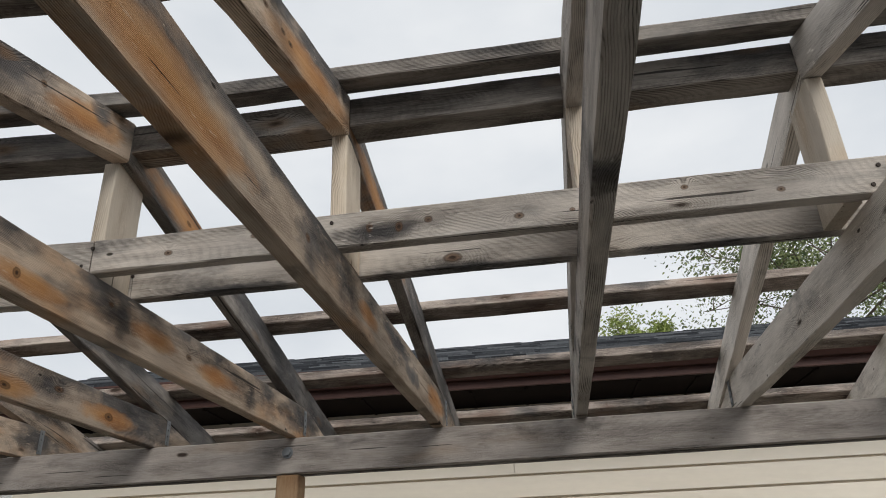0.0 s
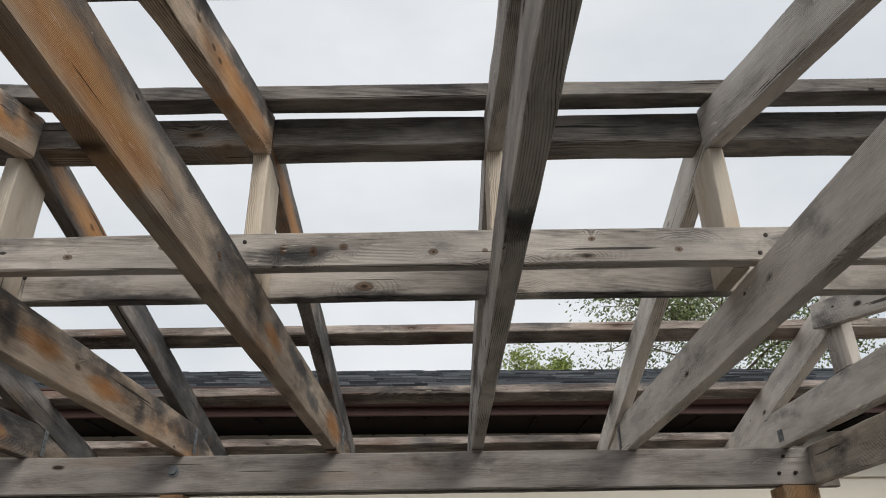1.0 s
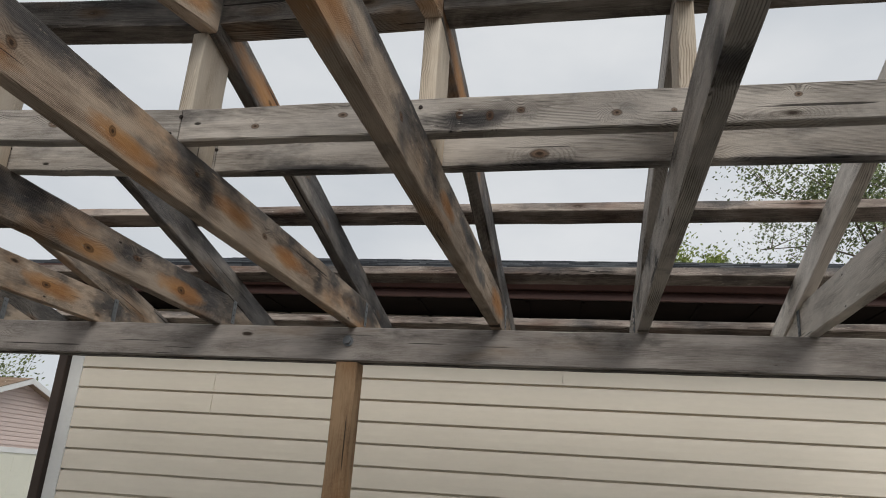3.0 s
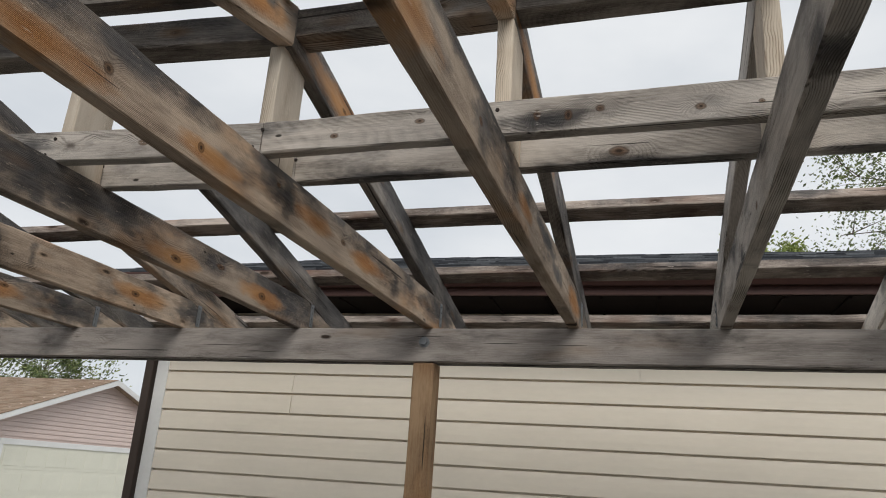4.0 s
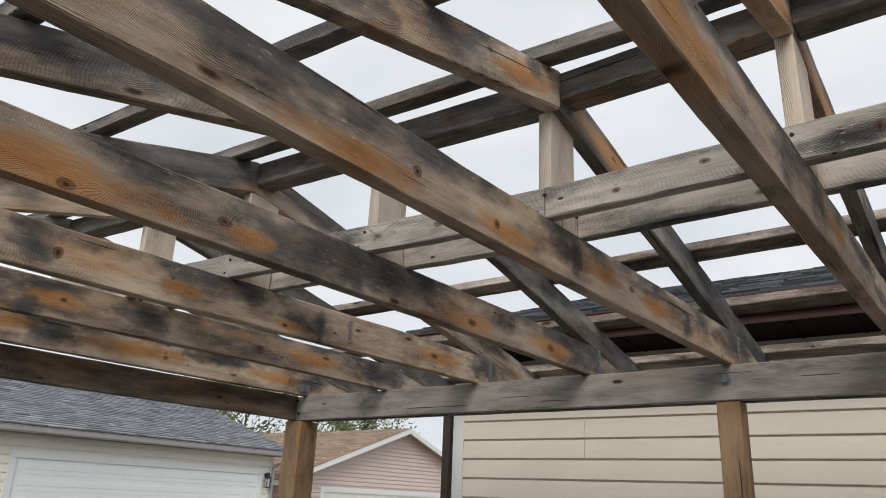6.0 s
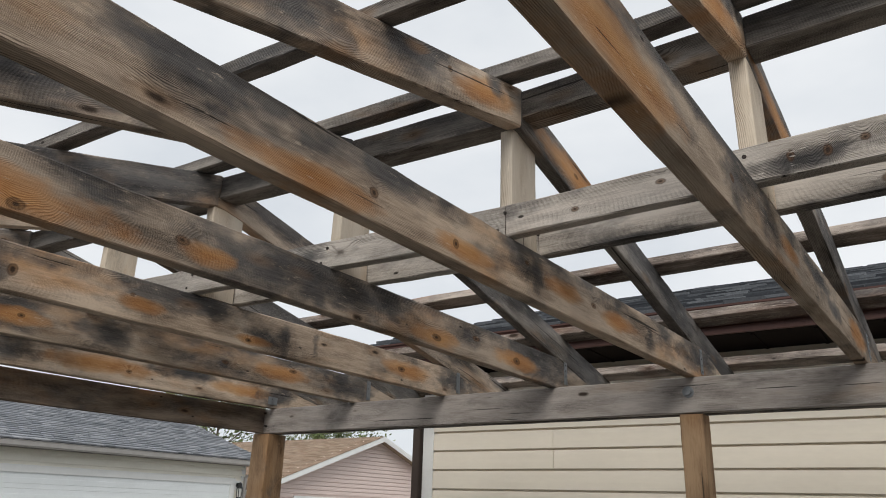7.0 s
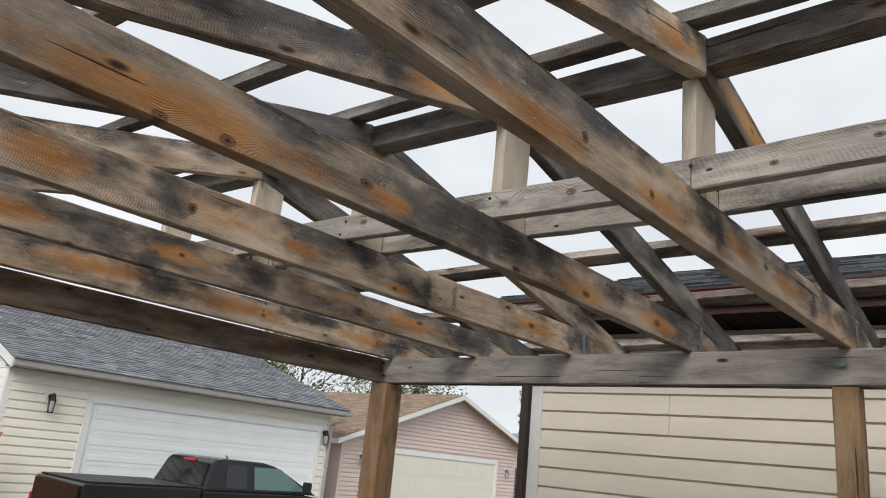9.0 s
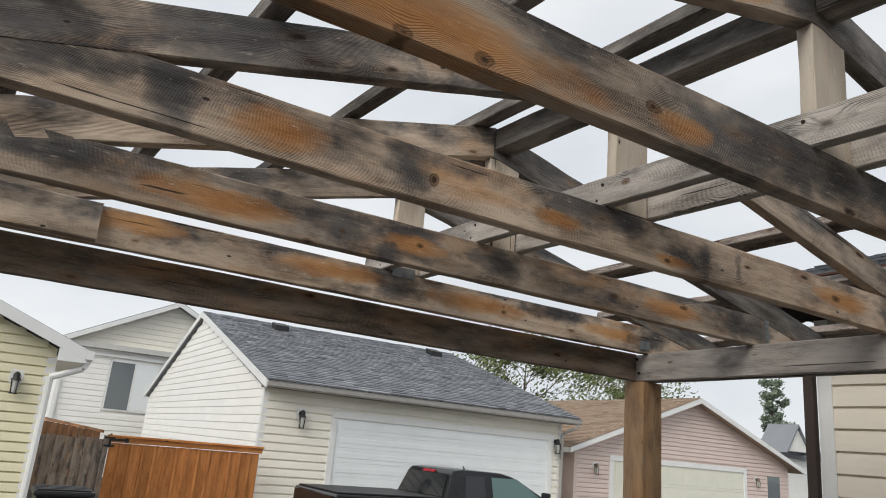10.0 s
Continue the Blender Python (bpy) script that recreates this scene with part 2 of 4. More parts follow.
DARK_ARGS = ((0.34, 0.312, 0.28), (0.12, 0.107, 0.095), (0.022, 0.02, 0.018), (0.30, 0.175, 0.085), 0.70, 0.51)
DARK = wood("wood_dark_grey", *DARK_ARGS)
SIDE = wood("wood_dark_brown", (0.30, 0.245, 0.195), (0.135, 0.105, 0.08), (0.03, 0.024, 0.02), (0.26, 0.14, 0.065), 0.60, 0.56, edge=1.0)
PALE = wood("wood_pale", (0.74, 0.66, 0.55), (0.62, 0.535, 0.425), (0.36, 0.285, 0.21), (0.60, 0.42, 0.25), 0.67, 0.70, edge=0.3, halo_at=0.4)
POST = wood("wood_post_brown", (0.44, 0.30, 0.18), (0.27, 0.172, 0.10), (0.07, 0.042, 0.026), (0.40, 0.22, 0.10), 0.60, 0.62, edge=0.0, halo_at=0.6)
PURL = wood("wood_purlin_rusty", (0.46, 0.40, 0.35), (0.12, 0.096, 0.082), (0.018, 0.015, 0.013), (0.16, 0.09, 0.062), 0.64, 0.55, flecks=0.9)
CEDAR = wood("wood_stained_cedar", (0.58, 0.25, 0.085), (0.43, 0.165, 0.05), (0.27, 0.10, 0.032), (0.48, 0.2, 0.065), 0.5, 0.72, edge=0.0)
OLDCEDAR = wood("wood_faded_cedar", (0.36, 0.20, 0.11), (0.24, 0.125, 0.065), (0.10, 0.05, 0.028), (0.34, 0.17, 0.08), 0.6, 0.6)
OLDFENCE = wood("wood_old_fence", (0.38, 0.32, 0.27), (0.22, 0.175, 0.145), (0.09, 0.072, 0.06), (0.3, 0.18, 0.1), 0.6, 0.58)
STEEL = plain("galvanised_steel", (0.25, 0.265, 0.28), 0.55, 0.6, 0.2, 30)
RUST = plain("dark_nail", (0.05, 0.04, 0.035), 0.6, 0.6)
BEIGE = plain("vinyl_beige", (0.81, 0.74, 0.625), 0.5, 0, 0.05, 1.2, stretch=(1, 1, 3))
CREAM = plain("vinyl_cream", (0.86, 0.82, 0.72), 0.5, 0, 0.05, 1.2)
WHITEV = plain("vinyl_white", (0.88, 0.865, 0.82), 0.5, 0, 0.05, 1.2)
PINKV = plain("vinyl_pink", (0.69, 0.56, 0.51), 0.5, 0, 0.06, 1.2)
YELLOWV = plain("vinyl_yellow", (0.80, 0.745, 0.52), 0.5, 0, 0.05, 1.2)
WHITEP = plain("paint_white", (0.78, 0.78, 0.76), 0.45, 0, 0.05, 3)
DOORW = plain("garage_door_white", (0.82, 0.85, 0.85), 0.4, 0, 0.04, 2)
DOORC = plain("garage_door_cream", (0.74, 0.73, 0.62), 0.4, 0, 0.04, 2)
BROWNM = plain("metal_dark_brown", (0.055, 0.038, 0.03), 0.45, 0.2, 0.15, 6)
GUTTERM = plain("metal_red_brown", (0.075, 0.038, 0.032), 0.5, 0.0, 0.2, 6, spec=0.2)
# brown taken near black, hardly glossy: the eave's shade is in the colour
SOFFIT_SHADED = plain("soffit_brown_shaded", (0.016, 0.012, 0.011), 0.9, 0, 0.2, 6, spec=0.05)
SOFFITG = plain("soffit_grey_brown", (0.16, 0.14, 0.12), 0.7, 0, 0.15, 6)
FASCIA = plain("fascia_pale_grey", (0.55, 0.54, 0.51), 0.5, 0, 0.08, 3)
GREYMETAL = plain("gutter_grey", (0.36, 0.34, 0.32), 0.45, 0.1, 0.12, 6)
BRONZE = plain("bronze_paint", (0.16, 0.12, 0.09), 0.5, 0.2)
BLACKM = plain("black_plastic", (0.015, 0.015, 0.016), 0.5, 0, 0.2, 8)
TRUCKP = plain("truck_paint_black", (0.012, 0.013, 0.015), 0.18, 0.0, 0.15, 3)
TYRE = plain("tyre_rubber", (0.02, 0.02, 0.02), 0.85, 0, 0.15, 12)
REDL = plain("red_lens", (0.45, 0.02, 0.03), 0.15, 0, 0.1, 8)
GLASS = glass_dark("window_glass_dark")
GLASSL = glass_dark("lantern_glass", (0.5, 0.5, 0.47))
GLASST = glass_dark("window_glass_green", (0.10, 0.17, 0.16))
GLASSG = glass_dark("window_glass_grey", (0.16, 0.18, 0.19))
# out of view: pale concrete tone that throws light up the garage fronts
BOUNCE_SLAB = plain("bounce_slab_pale", (0.42, 0.405, 0.38), 0.85, 0, 0.15, 1.5, 0.3)
# out of view: this dark so little light bounces onto the timber undersides
CONC = plain("asphalt", (0.058, 0.056, 0.053), 0.9, 0, 0.22, 1.5, 0.3)
BARK = plain("bark", (0.11, 0.085, 0.065), 0.9, 0, 0.3, 9, 0.6, (1, 1, 0.3))
# the two palest tones stand in for butt edges that catch the light
SH_BLUE = shingle_material("shingles_blue_black", [(0.022, 0.026, 0.032), (0.055, 0.062, 0.074), (0.23, 0.245, 0.265), (0.04, 0.045, 0.055), (0.14, 0.15, 0.17)])
SH_GREY = shingle_material("shingles_grey", [(0.17, 0.185, 0.205), (0.34, 0.355, 0.385), (0.24, 0.255, 0.275), (0.42, 0.43, 0.455)])
SH_TAN = shingle_material("shingles_tan", [(0.28, 0.19, 0.12), (0.42, 0.31, 0.22), (0.36, 0.24, 0.16), (0.47, 0.36, 0.26)])
LEAF_A = leaf_material("leaves_green", (0.06, 0.095, 0.03), (0.24, 0.28, 0.10))
LEAF_B = leaf_material("leaves_yellow_green", (0.16, 0.22, 0.045), (0.36, 0.42, 0.11))
# lifted towards pale grey: distance haze is mixed into the leaf colour
LEAF_C = leaf_material("leaves_hazed_grey_green", (0.10, 0.135, 0.09), (0.24, 0.29, 0.20))


# ---- makers ----
def link_mesh(name, bm, material, smooth=False):
    me = bpy.data.meshes.new(name)
    bm.normal_update()
    bm.to_mesh(me)
    bm.free()
    for mat in material if isinstance(material, (list, tuple)) else (material,):
        me.materials.append(mat)
    if smooth:
        me.polygons.foreach_set("use_smooth", [True] * len(me.polygons))
    return new(name, me)


def part(name, bm, material, parent=None, label="", m=None, smooth=False):
    """One bmesh as one mesh object under a thing or a part."""
    ob = link_mesh(name, bm, material, smooth)
    ob.parent = parent
    if m is not None:
        ob.matrix_local = m
    return tagged(ob, label)


def thing(name, label, category, group="", kind="", at=(0, 0, 0), rz=0):
    ob = new(name)
    ob.empty_display_size = 0.1
    ob.matrix_world = pose(*at, 0, 0, rz)
    return tagged(ob, label, category, group, kind)


def box(bm, x0, x1, y0, y1, z0, z1, bevel=0.0):
    r = bmesh.ops.create_cube(bm, size=1.0)
    vs = r["verts"]
    for v in vs:
        v.co = Vector((x0 + (v.co.x + 0.5) * (x1 - x0), y0 + (v.co.y + 0.5) * (y1 - y0), z0 + (v.co.z + 0.5) * (z1 - z0)))
    if bevel:
        es = list({e for v in vs for e in v.link_edges})
        bmesh.ops.bevel(bm, geom=es, offset=bevel, segments=2, affect="EDGES", profile=0.7)
    return vs


def boxed(name, material, parent, dims, bevel=0.004, label="", m=None):
    bm = bmesh.new()
    box(bm, *dims, bevel)
    return part(name, bm, material, parent, label, m)


def cyl(bm, p, q, r0, r1=None, n=12, caps=True):
    p, q = Vector(p), Vector(q)
    r1 = r0 if r1 is None else r1
    rot = (q - p).to_track_quat("Z", "Y").to_matrix()
    rings = []
    for c, r in ((p, r0), (q, r1)):
        rings.append([bm.verts.new(c + rot @ Vector((r * math.cos(2 * math.pi * i / n), r * math.sin(2 * math.pi * i / n), 0))) for i in range(n)])
    for i in range(n):
        bm.faces.new((rings[0][i], rings[0][(i + 1) % n], rings[1][(i + 1) % n], rings[1][i]))
    if caps:
        bm.faces.new(rings[0][::-1])
        bm.faces.new(rings[1])


def board_mesh(length, thick, high, cut_a=0.0, cut_b=0.0, wear=0.0009, seed=0, warp=0.0):
    """A sawn board from x=0 to length, with eased edges and a slightly uneven run. cut_a, cut_b: how far each end leans, per metre of height."""
    rnd = random.Random(seed * 7919 + int(length * 1000))
    bm = bmesh.new()
    c = 0.003
    hy, hz = thick / 2, high / 2
    prof = [(-hy + c, -hz), (hy - c, -hz), (hy, -hz + c), (hy, hz - c), (hy - c, hz), (-hy + c, hz), (-hy, hz - c), (-hy, -hz + c)]
    n = max(2, int(length / 0.09))
    rows = []
    bow, ph = rnd.uniform(-1, 1) * warp, rnd.uniform(0, 6)
    # worn corners: each of the four runs in and out a little along the board
    wane = [[(rnd.uniform(2, 6), rnd.uniform(0, 6)), (rnd.uniform(9, 17), rnd.uniform(0, 6))] for _ in range(4)]
    corner = (0, 1, 1, 2, 2, 3, 3, 0)
    for i in range(n + 1):
        f = i / n
        sway = bow * math.sin(math.pi * f) + warp * 0.3 * math.sin(ph + 9 * f)
        row = []
        for k, (y, z) in enumerate(prof):
            (fa, pa), (fb, pb) = wane[corner[k]]
            w = max(0.0, math.sin(pa + fa * f * length) + 0.7 * math.sin(pb + fb * f * length) - 0.6) * min(0.003, thick * 0.07)
            if k in (0, 1, 4, 5):
                y -= math.copysign(w, y)
            else:
                z -= math.copysign(w, z)
            x = f * length + (1 - f) * cut_a * z + f * cut_b * z
            row.append(bm.verts.new((x, y + sway * 0.6 + rnd.uniform(-wear, wear), z + sway + rnd.uniform(-wear, wear))))
        rows.append(row)
    for a, b in zip(rows, rows[1:]):
        for k in range(8):
            bm.faces.new((a[k], a[(k + 1) % 8], b[(k + 1) % 8], b[k]))
    bm.faces.new(rows[0][::-1])
    bm.faces.new(rows[-1])
    bmesh.ops.recalc_face_normals(bm, faces=bm.faces[:])
    return bm


board_count = [0]


def board(name, material, p, q, thick, high, parent=None, label="", cut_a=0.0, cut_b=0.0, warp=0.002):
    """A board whose middle line runs from p to q; its wide side stands upright."""
    p, q = Vector(p), Vector(q)
    d = (q - p).normalized()
    up = Vector((0, 0, 1)) if abs(d.z) < 0.9 else Vector((0, 1, 0))
    side = up.cross(d).normalized()
    up = d.cross(side)
    m = Matrix(((d.x, side.x, up.x, p.x), (d.y, side.y, up.y, p.y), (d.z, side.z, up.z, p.z), (0, 0, 0, 1)))
    board_count[0] += 1
    bm = board_mesh((q - p).length, thick, high, cut_a, cut_b, seed=board_count[0], warp=warp)
    return part(name, bm, material, parent, label, m)


# ---- ground ----
def ground_height(x, y):
    f = min(1, max(0, (-3.5 - x) / 5.0))
    return -0.38 * f * f * (3 - 2 * f)


def build_ground():
    bm = bmesh.new()
    xs = [-600, -200, -80, -40, -25, -15, -10] + [-9 + 0.5 * i for i in range(13)] + [0, 5, 12, 40, 200, 600]
    ys = [-600, -200, -60, -20, -8, -3, 0, 3, 8, 20, 60, 200, 600]
    grid = [[bm.verts.new((x, y, ground_height(x, y))) for y in ys] for x in xs]
    for a, b in zip(grid, grid[1:]):
        for k in range(len(ys) - 1):
            bm.faces.new((a[k], b[k], b[k + 1], a[k + 1]))
    bmesh.ops.recalc_face_normals(bm, faces=bm.faces[:])
    if bm.faces[0].normal.z < 0:
        bmesh.ops.reverse_faces(bm, faces=bm.faces[:])
    tagged(link_mesh("ground", bm, CONC), "unseen dark grey ground around the pergola, kept low in bounce", "ground", kind="structure")


build_ground()


def build_bounce_slabs():
    """Pale slabs with sawn joints across the alley, unseen, added to brighten the garages."""
    d = thing("driveway", "unseen pale slabs added to bounce light onto the garages", "driveway", kind="structure", at=(0, 0, LOW))
    for a in range(5):
        for b in range(8):
            x0, y0 = -14.9 + 1.25 * a, -2.0 + 2.9 * b
            boxed("slab", BOUNCE_SLAB, d, (x0 + 0.006, x0 + 1.244, y0 + 0.006, y0 + 2.894, -0.03, 0.012), 0.004)


LOW = -0.38
build_bounce_slabs()

# ---- pergola: beams and posts ----
BEAM_LOW, BEAM_TOP = 2.046, 2.19
CHORD = 0.141
CHORD_TOP = BEAM_TOP + CHORD
APEX_Y, APEX_Z, SLOPE = -1.385, 2.80, 0.245
KING_Y = -1.328
NEAR_Y = -3.26
TAIL = 0.66
NEAR_TAIL = -3.75
LEFT_X, RIGHT_X = -2.57, 2.56


def slope_top(y):
    return APEX_Z - SLOPE * abs(y - APEX_Y)


def skew(x):
    """The left half was set out slightly off square: its ridge runs nearer."""
    return 0.075 * min(0.0, x)


def bolt(bm, x, y, z, r=0.016):
    """A hex head on a washer, facing -y."""
    cyl(bm, (x, y, z), (x, y - 0.003, z), r * 1.45, n=16)
    cyl(bm, (x, y - 0.003, z), (x, y - 0.014, z), r, r * 0.92, n=6)


def long_beam(y0, toward, label):
    """Two plies side by side, with bolts at the posts."""
    beam = thing("beam", label, "beam", at=((LEFT_X + RIGHT_X) / 2, y0, BEAM_LOW))
    zc = (BEAM_LOW + BEAM_TOP) / 2
    inv = Matrix.Translation((-(LEFT_X + RIGHT_X) / 2, -y0, -BEAM_LOW))
    a = board("ply", BEAM, (LEFT_X, y0 + toward * 0.019, zc), (RIGHT_X, y0 + toward * 0.019, zc), 0.038, 0.142, None, warp=0.003)
    b = board("ply", DARK, (LEFT_X - 0.08, y0 + toward * 0.058, zc - 0.003), (RIGHT_X + 0.08, y0 + toward * 0.058, zc - 0.003), 0.038, 0.142, None)
    for o in (a, b):
        m = o.matrix_basis.copy()
        o.parent = beam
        o.matrix_local = inv @ m
    return beam


beam_far = long_beam(0.0, 1, "weathered grey two-ply wooden beam bolted onto the posts")
beam_near = long_beam(NEAR_Y, -1, "weathered grey two-ply wooden beam carrying the truss tails")
for bx, bz in ((0.008, 2.13), (-2.525, 2.165), (-2.51, 2.09), (2.42, 2.155), (2.39, 2.09), (2.455, 2.092)):
    bm = bmesh.new()
    bolt(bm, 0, 0, 0, 0.016 if abs(bx) < 1 else 0.005)
    part("bolt", bm, STEEL if abs(bx) < 1 else RUST, beam_far, "galvanised hex bolt and washer" if abs(bx) < 1 else "dark rusty lag bolt",
         Matrix.Translation((bx - beam_far.location.x, -0.001, bz - beam_far.location.z)))


def side_beam(x, label):
    s = 1 if x > 0 else -1
    zc = (BEAM_LOW + BEAM_TOP) / 2
    mat = GREY if x > 0 else SIDE
    b = board("side_beam", mat, (x - s * 0.02, -0.003, zc + 0.002), (x - s * 0.02, NEAR_Y + 0.003, zc + 0.002), 0.038, 0.142, None, warp=0.003)
    tagged(b, label, "beam")


side_beam(LEFT_X, "dark weathered wooden side beam under the end truss")
side_beam(RIGHT_X, "grey weathered wooden side beam under the end truss")


def post(x, y, w, label):
    z0 = 0.0
    ob = board("post", POST, (x, y, z0), (x, y, BEAM_LOW - 0.003), w, w, None, warp=0.002)
    tagged(ob, label, "post", "pergola posts")


post(0.008, 0.052, 0.092, "slim knotty brown wooden post under the beam")
for py in (0.055, NEAR_Y - 0.055):
    post(LEFT_X + 0.035, py, 0.14, "thick brown wooden corner post under the beam")
    post(RIGHT_X - 0.1, py, 0.135, "thick brown wooden corner post under the beam")

# ---- pergola: trusses ----
TRUSS_X = (-2.468, -1.83, -1.22, -0.61, 0.0, 0.61, 1.22, 1.83, 2.44)
# how far each truss was set off its mark: at the far beam, at the peak, at the near beam, and its king post
OFF = {4: (0.018, 0.01, 0.0, -0.012), 5: (0.022, 0.011, -0.004, 0.011), 6: (-0.012, 0.0, -0.005, 0.0), 7: (0.0, -0.045, 0.0, -0.045)}
# marks on the chords: kind, along from the far end, up, half length, half height
MARKS = {
    0: (("o", 2.98, 0.03, 0.2, 0.05), ("o", 2.2, 0.015, 0.3, 0.045), ("o", 1.48, 0.0, 0.32, 0.05), ("o", 0.6, 0.0, 0.3, 0.04), ("m", 1.9, 0.0, 0.14, 0.08),
        ("m", 1.0, 0.04, 0.2, 0.06), ("m", 0.35, 0.0, 0.16, 0.09), ("k", 2.49, 0.03, 0.02, 0.01), ("k", 1.33, -0.01, 0.02, 0.011)),
    1: (("o", 2.85, -0.01, 0.26, 0.05), ("o", 2.18, 0.0, 0.14, 0.04), ("o", 0.9, 0.0, 0.22, 0.045), ("m", 2.43, 0.0, 0.14, 0.08), ("m", 2.29, -0.05, 0.08, 0.04),
        ("m", 1.84, 0.02, 0.16, 0.08), ("m", 3.3, 0.02, 0.2, 0.06), ("m", 0.4, 0.0, 0.2, 0.09), ("k", 2.45, -0.011, 0.016, 0.009), ("k", 2.16, 0.005, 0.014, 0.008),
        ("k", 0.83, 0.02, 0.03, 0.011), ("k", 1.25, -0.005, 0.025, 0.011)),
    2: (("o", 2.88, -0.008, 0.15, 0.052), ("o", 2.07, -0.016, 0.1, 0.032), ("o", 1.6, -0.04, 0.1, 0.02), ("o", 0.68, 0.0, 0.2, 0.045), ("m", 3.12, 0.0, 0.07, 0.1),
        ("m", 3.35, 0.02, 0.16, 0.06), ("m", 2.55, 0.0, 0.08, 0.1), ("m", 1.44, 0.0, 0.035, 0.07), ("m", 1.28, 0.0, 0.03, 0.07), ("m", 1.86, 0.04, 0.18, 0.05),
        ("m", 0.28, 0.02, 0.18, 0.09), ("k", 2.47, -0.011, 0.015, 0.02), ("k", 2.1, 0.01, 0.012, 0.008), ("k", 1.62, -0.043, 0.014, 0.007), ("k", 0.72, 0.0, 0.03, 0.014)),
    3: (("m", 2.1, 0.0, 0.3, 0.1), ("m", 1.75, 0.02, 0.4, 0.08), ("m", 0.45, 0.0, 0.22, 0.1), ("o", 2.86, -0.03, 0.4, 0.06), ("o", 1.28, -0.028, 0.16, 0.04), ("o", 0.71, -0.014, 0.2, 0.04),
        ("o", 2.27, -0.02, 0.1, 0.035), ("k", 2.89, -0.06, 0.022, 0.014), ("k", 2.74, -0.05, 0.022, 0.014), ("k", 2.35, -0.003, 0.026, 0.014),
        ("k", 1.28, -0.028, 0.03, 0.014), ("k", 1.02, 0.018, 0.028, 0.013), ("k", 0.71, -0.014, 0.035, 0.015)),
    4: (("o", 2.5, -0.045, 0.22, 0.035), ("o", 2.0, -0.034, 0.13, 0.03), ("o", 1.49, 0.0, 0.14, 0.035), ("o", 1.1, -0.012, 0.2, 0.035), ("m", 2.3, 0.06, 0.2, 0.06),
        ("m", 1.78, 0.05, 0.12, 0.06), ("m", 1.66, 0.01, 0.04, 0.06), ("m", 0.83, 0.0, 0.06, 0.07), ("m", 0.3, 0.02, 0.3, 0.09), ("m", 2.8, 0.03, 0.16, 0.05),
        ("k", 2.33, -0.012, 0.014, 0.012), ("k", 2.04, -0.03, 0.012, 0.012), ("k", 1.71, 0.02, 0.016, 0.009), ("k", 1.3, 0.0, 0.02, 0.011)),
    5: (("o", 2.52, -0.025, 0.3, 0.06), ("o", 1.52, 0.0, 0.12, 0.03), ("o", 0.5, 0.0, 0.2, 0.05), ("m", 2.2, 0.06, 0.5, 0.03), ("m", 1.98, 0.0, 0.09, 0.09), ("m", 1.2, 0.03, 0.3, 0.03),
        ("m", 0.95, -0.02, 0.1, 0.04), ("k", 2.72, 0.0, 0.016, 0.01), ("k", 2.0, 0.0, 0.018, 0.012)),
    6: (("m", 2.25, -0.06, 0.08, 0.05), ("m", 1.2, -0.05, 0.06, 0.04), ("k", 1.55, -0.03, 0.02, 0.012)),
}
CHORD_BASE = (TAN_ARGS, TAN_ARGS, TAN_ARGS, BROWN_ARGS, TAN_ARGS, TAN_ARGS, GREY_ARGS)
CHORD_MAT = [wood("wood_chord", *CHORD_BASE[i], spots=MARKS[i], edge=1.2, halo_at=0.4) for i in range(7)] + [SILVER, SILVER]
# the top chords: far ones count from the far tail, near ones from the near tail
FAR_0 = wood("wood_top_chord", *DARK_ARGS, spots=(("o", 1.72, 0.0, 0.34, 0.06), ("m", 1.0, 0.0, 0.4, 0.1), ("m", 0.4, 0.0, 0.5, 0.1), ("k", 1.75, 0.01, 0.02, 0.01)))
FAR_1 = wood("wood_top_chord", *DARK_ARGS, spots=(("o", 1.75, -0.02, 0.4, 0.05), ("m", 0.7, 0.0, 0.7, 0.1)))
FAR_2 = wood("wood_top_chord", *DARK_ARGS, spots=(("m", 1.5, 0.0, 0.45, 0.1), ("m", 0.3, 0.0, 0.4, 0.1)), halo_at=0.2)
NEAR_3 = wood("wood_top_chord", *BROWN_ARGS, spots=(("m", 2.35, 0.0, 0.12, 0.1), ("m", 1.5, 0.02, 0.5, 0.08), ("m", 0.9, 0.0, 0.4, 0.1), ("o", 2.05, -0.02, 0.16, 0.04)), halo_at=0.2)
NEAR_4 = wood("wood_top_chord", *TAN_ARGS, spots=(("o", 2.25, 0.0, 0.16, 0.05), ("m", 2.3, 0.03, 0.05, 0.05), ("m", 1.55, 0.0, 0.22, 0.1), ("m", 1.2, 0.0, 0.3, 0.1), ("k", 2.08, 0.02, 0.012, 0.01)))
NEAR_5 = wood("wood_top_chord", *TAN_ARGS, spots=(("o", 2.12, -0.02, 0.3, 0.045), ("m", 1.45, 0.0, 0.4, 0.09), ("m", 1.9, 0.045, 0.3, 0.03), ("m", 2.3, 0.035, 0.15, 0.03),
                                                   ("k", 1.86, 0.0, 0.012, 0.008), ("k", 1.95, -0.01, 0.014, 0.007), ("k", 1.99, -0.018, 0.012, 0.006), ("k", 1.8, 0.012, 0.01, 0.006)))
TOP_MAT = (DARK, DARK, BROWN, FAR_2, FAR_0, FAR_1, GREY, SILVER, SILVER)
NEAR_2 = wood("wood_top_chord", *BROWN_ARGS, halo_at=0.2, spots=(("m", 2.0, 0.0, 0.5, 0.12), ("m", 1.2, 0.0, 0.6, 0.12), ("m", 0.5, 0.0, 0.5, 0.12)))
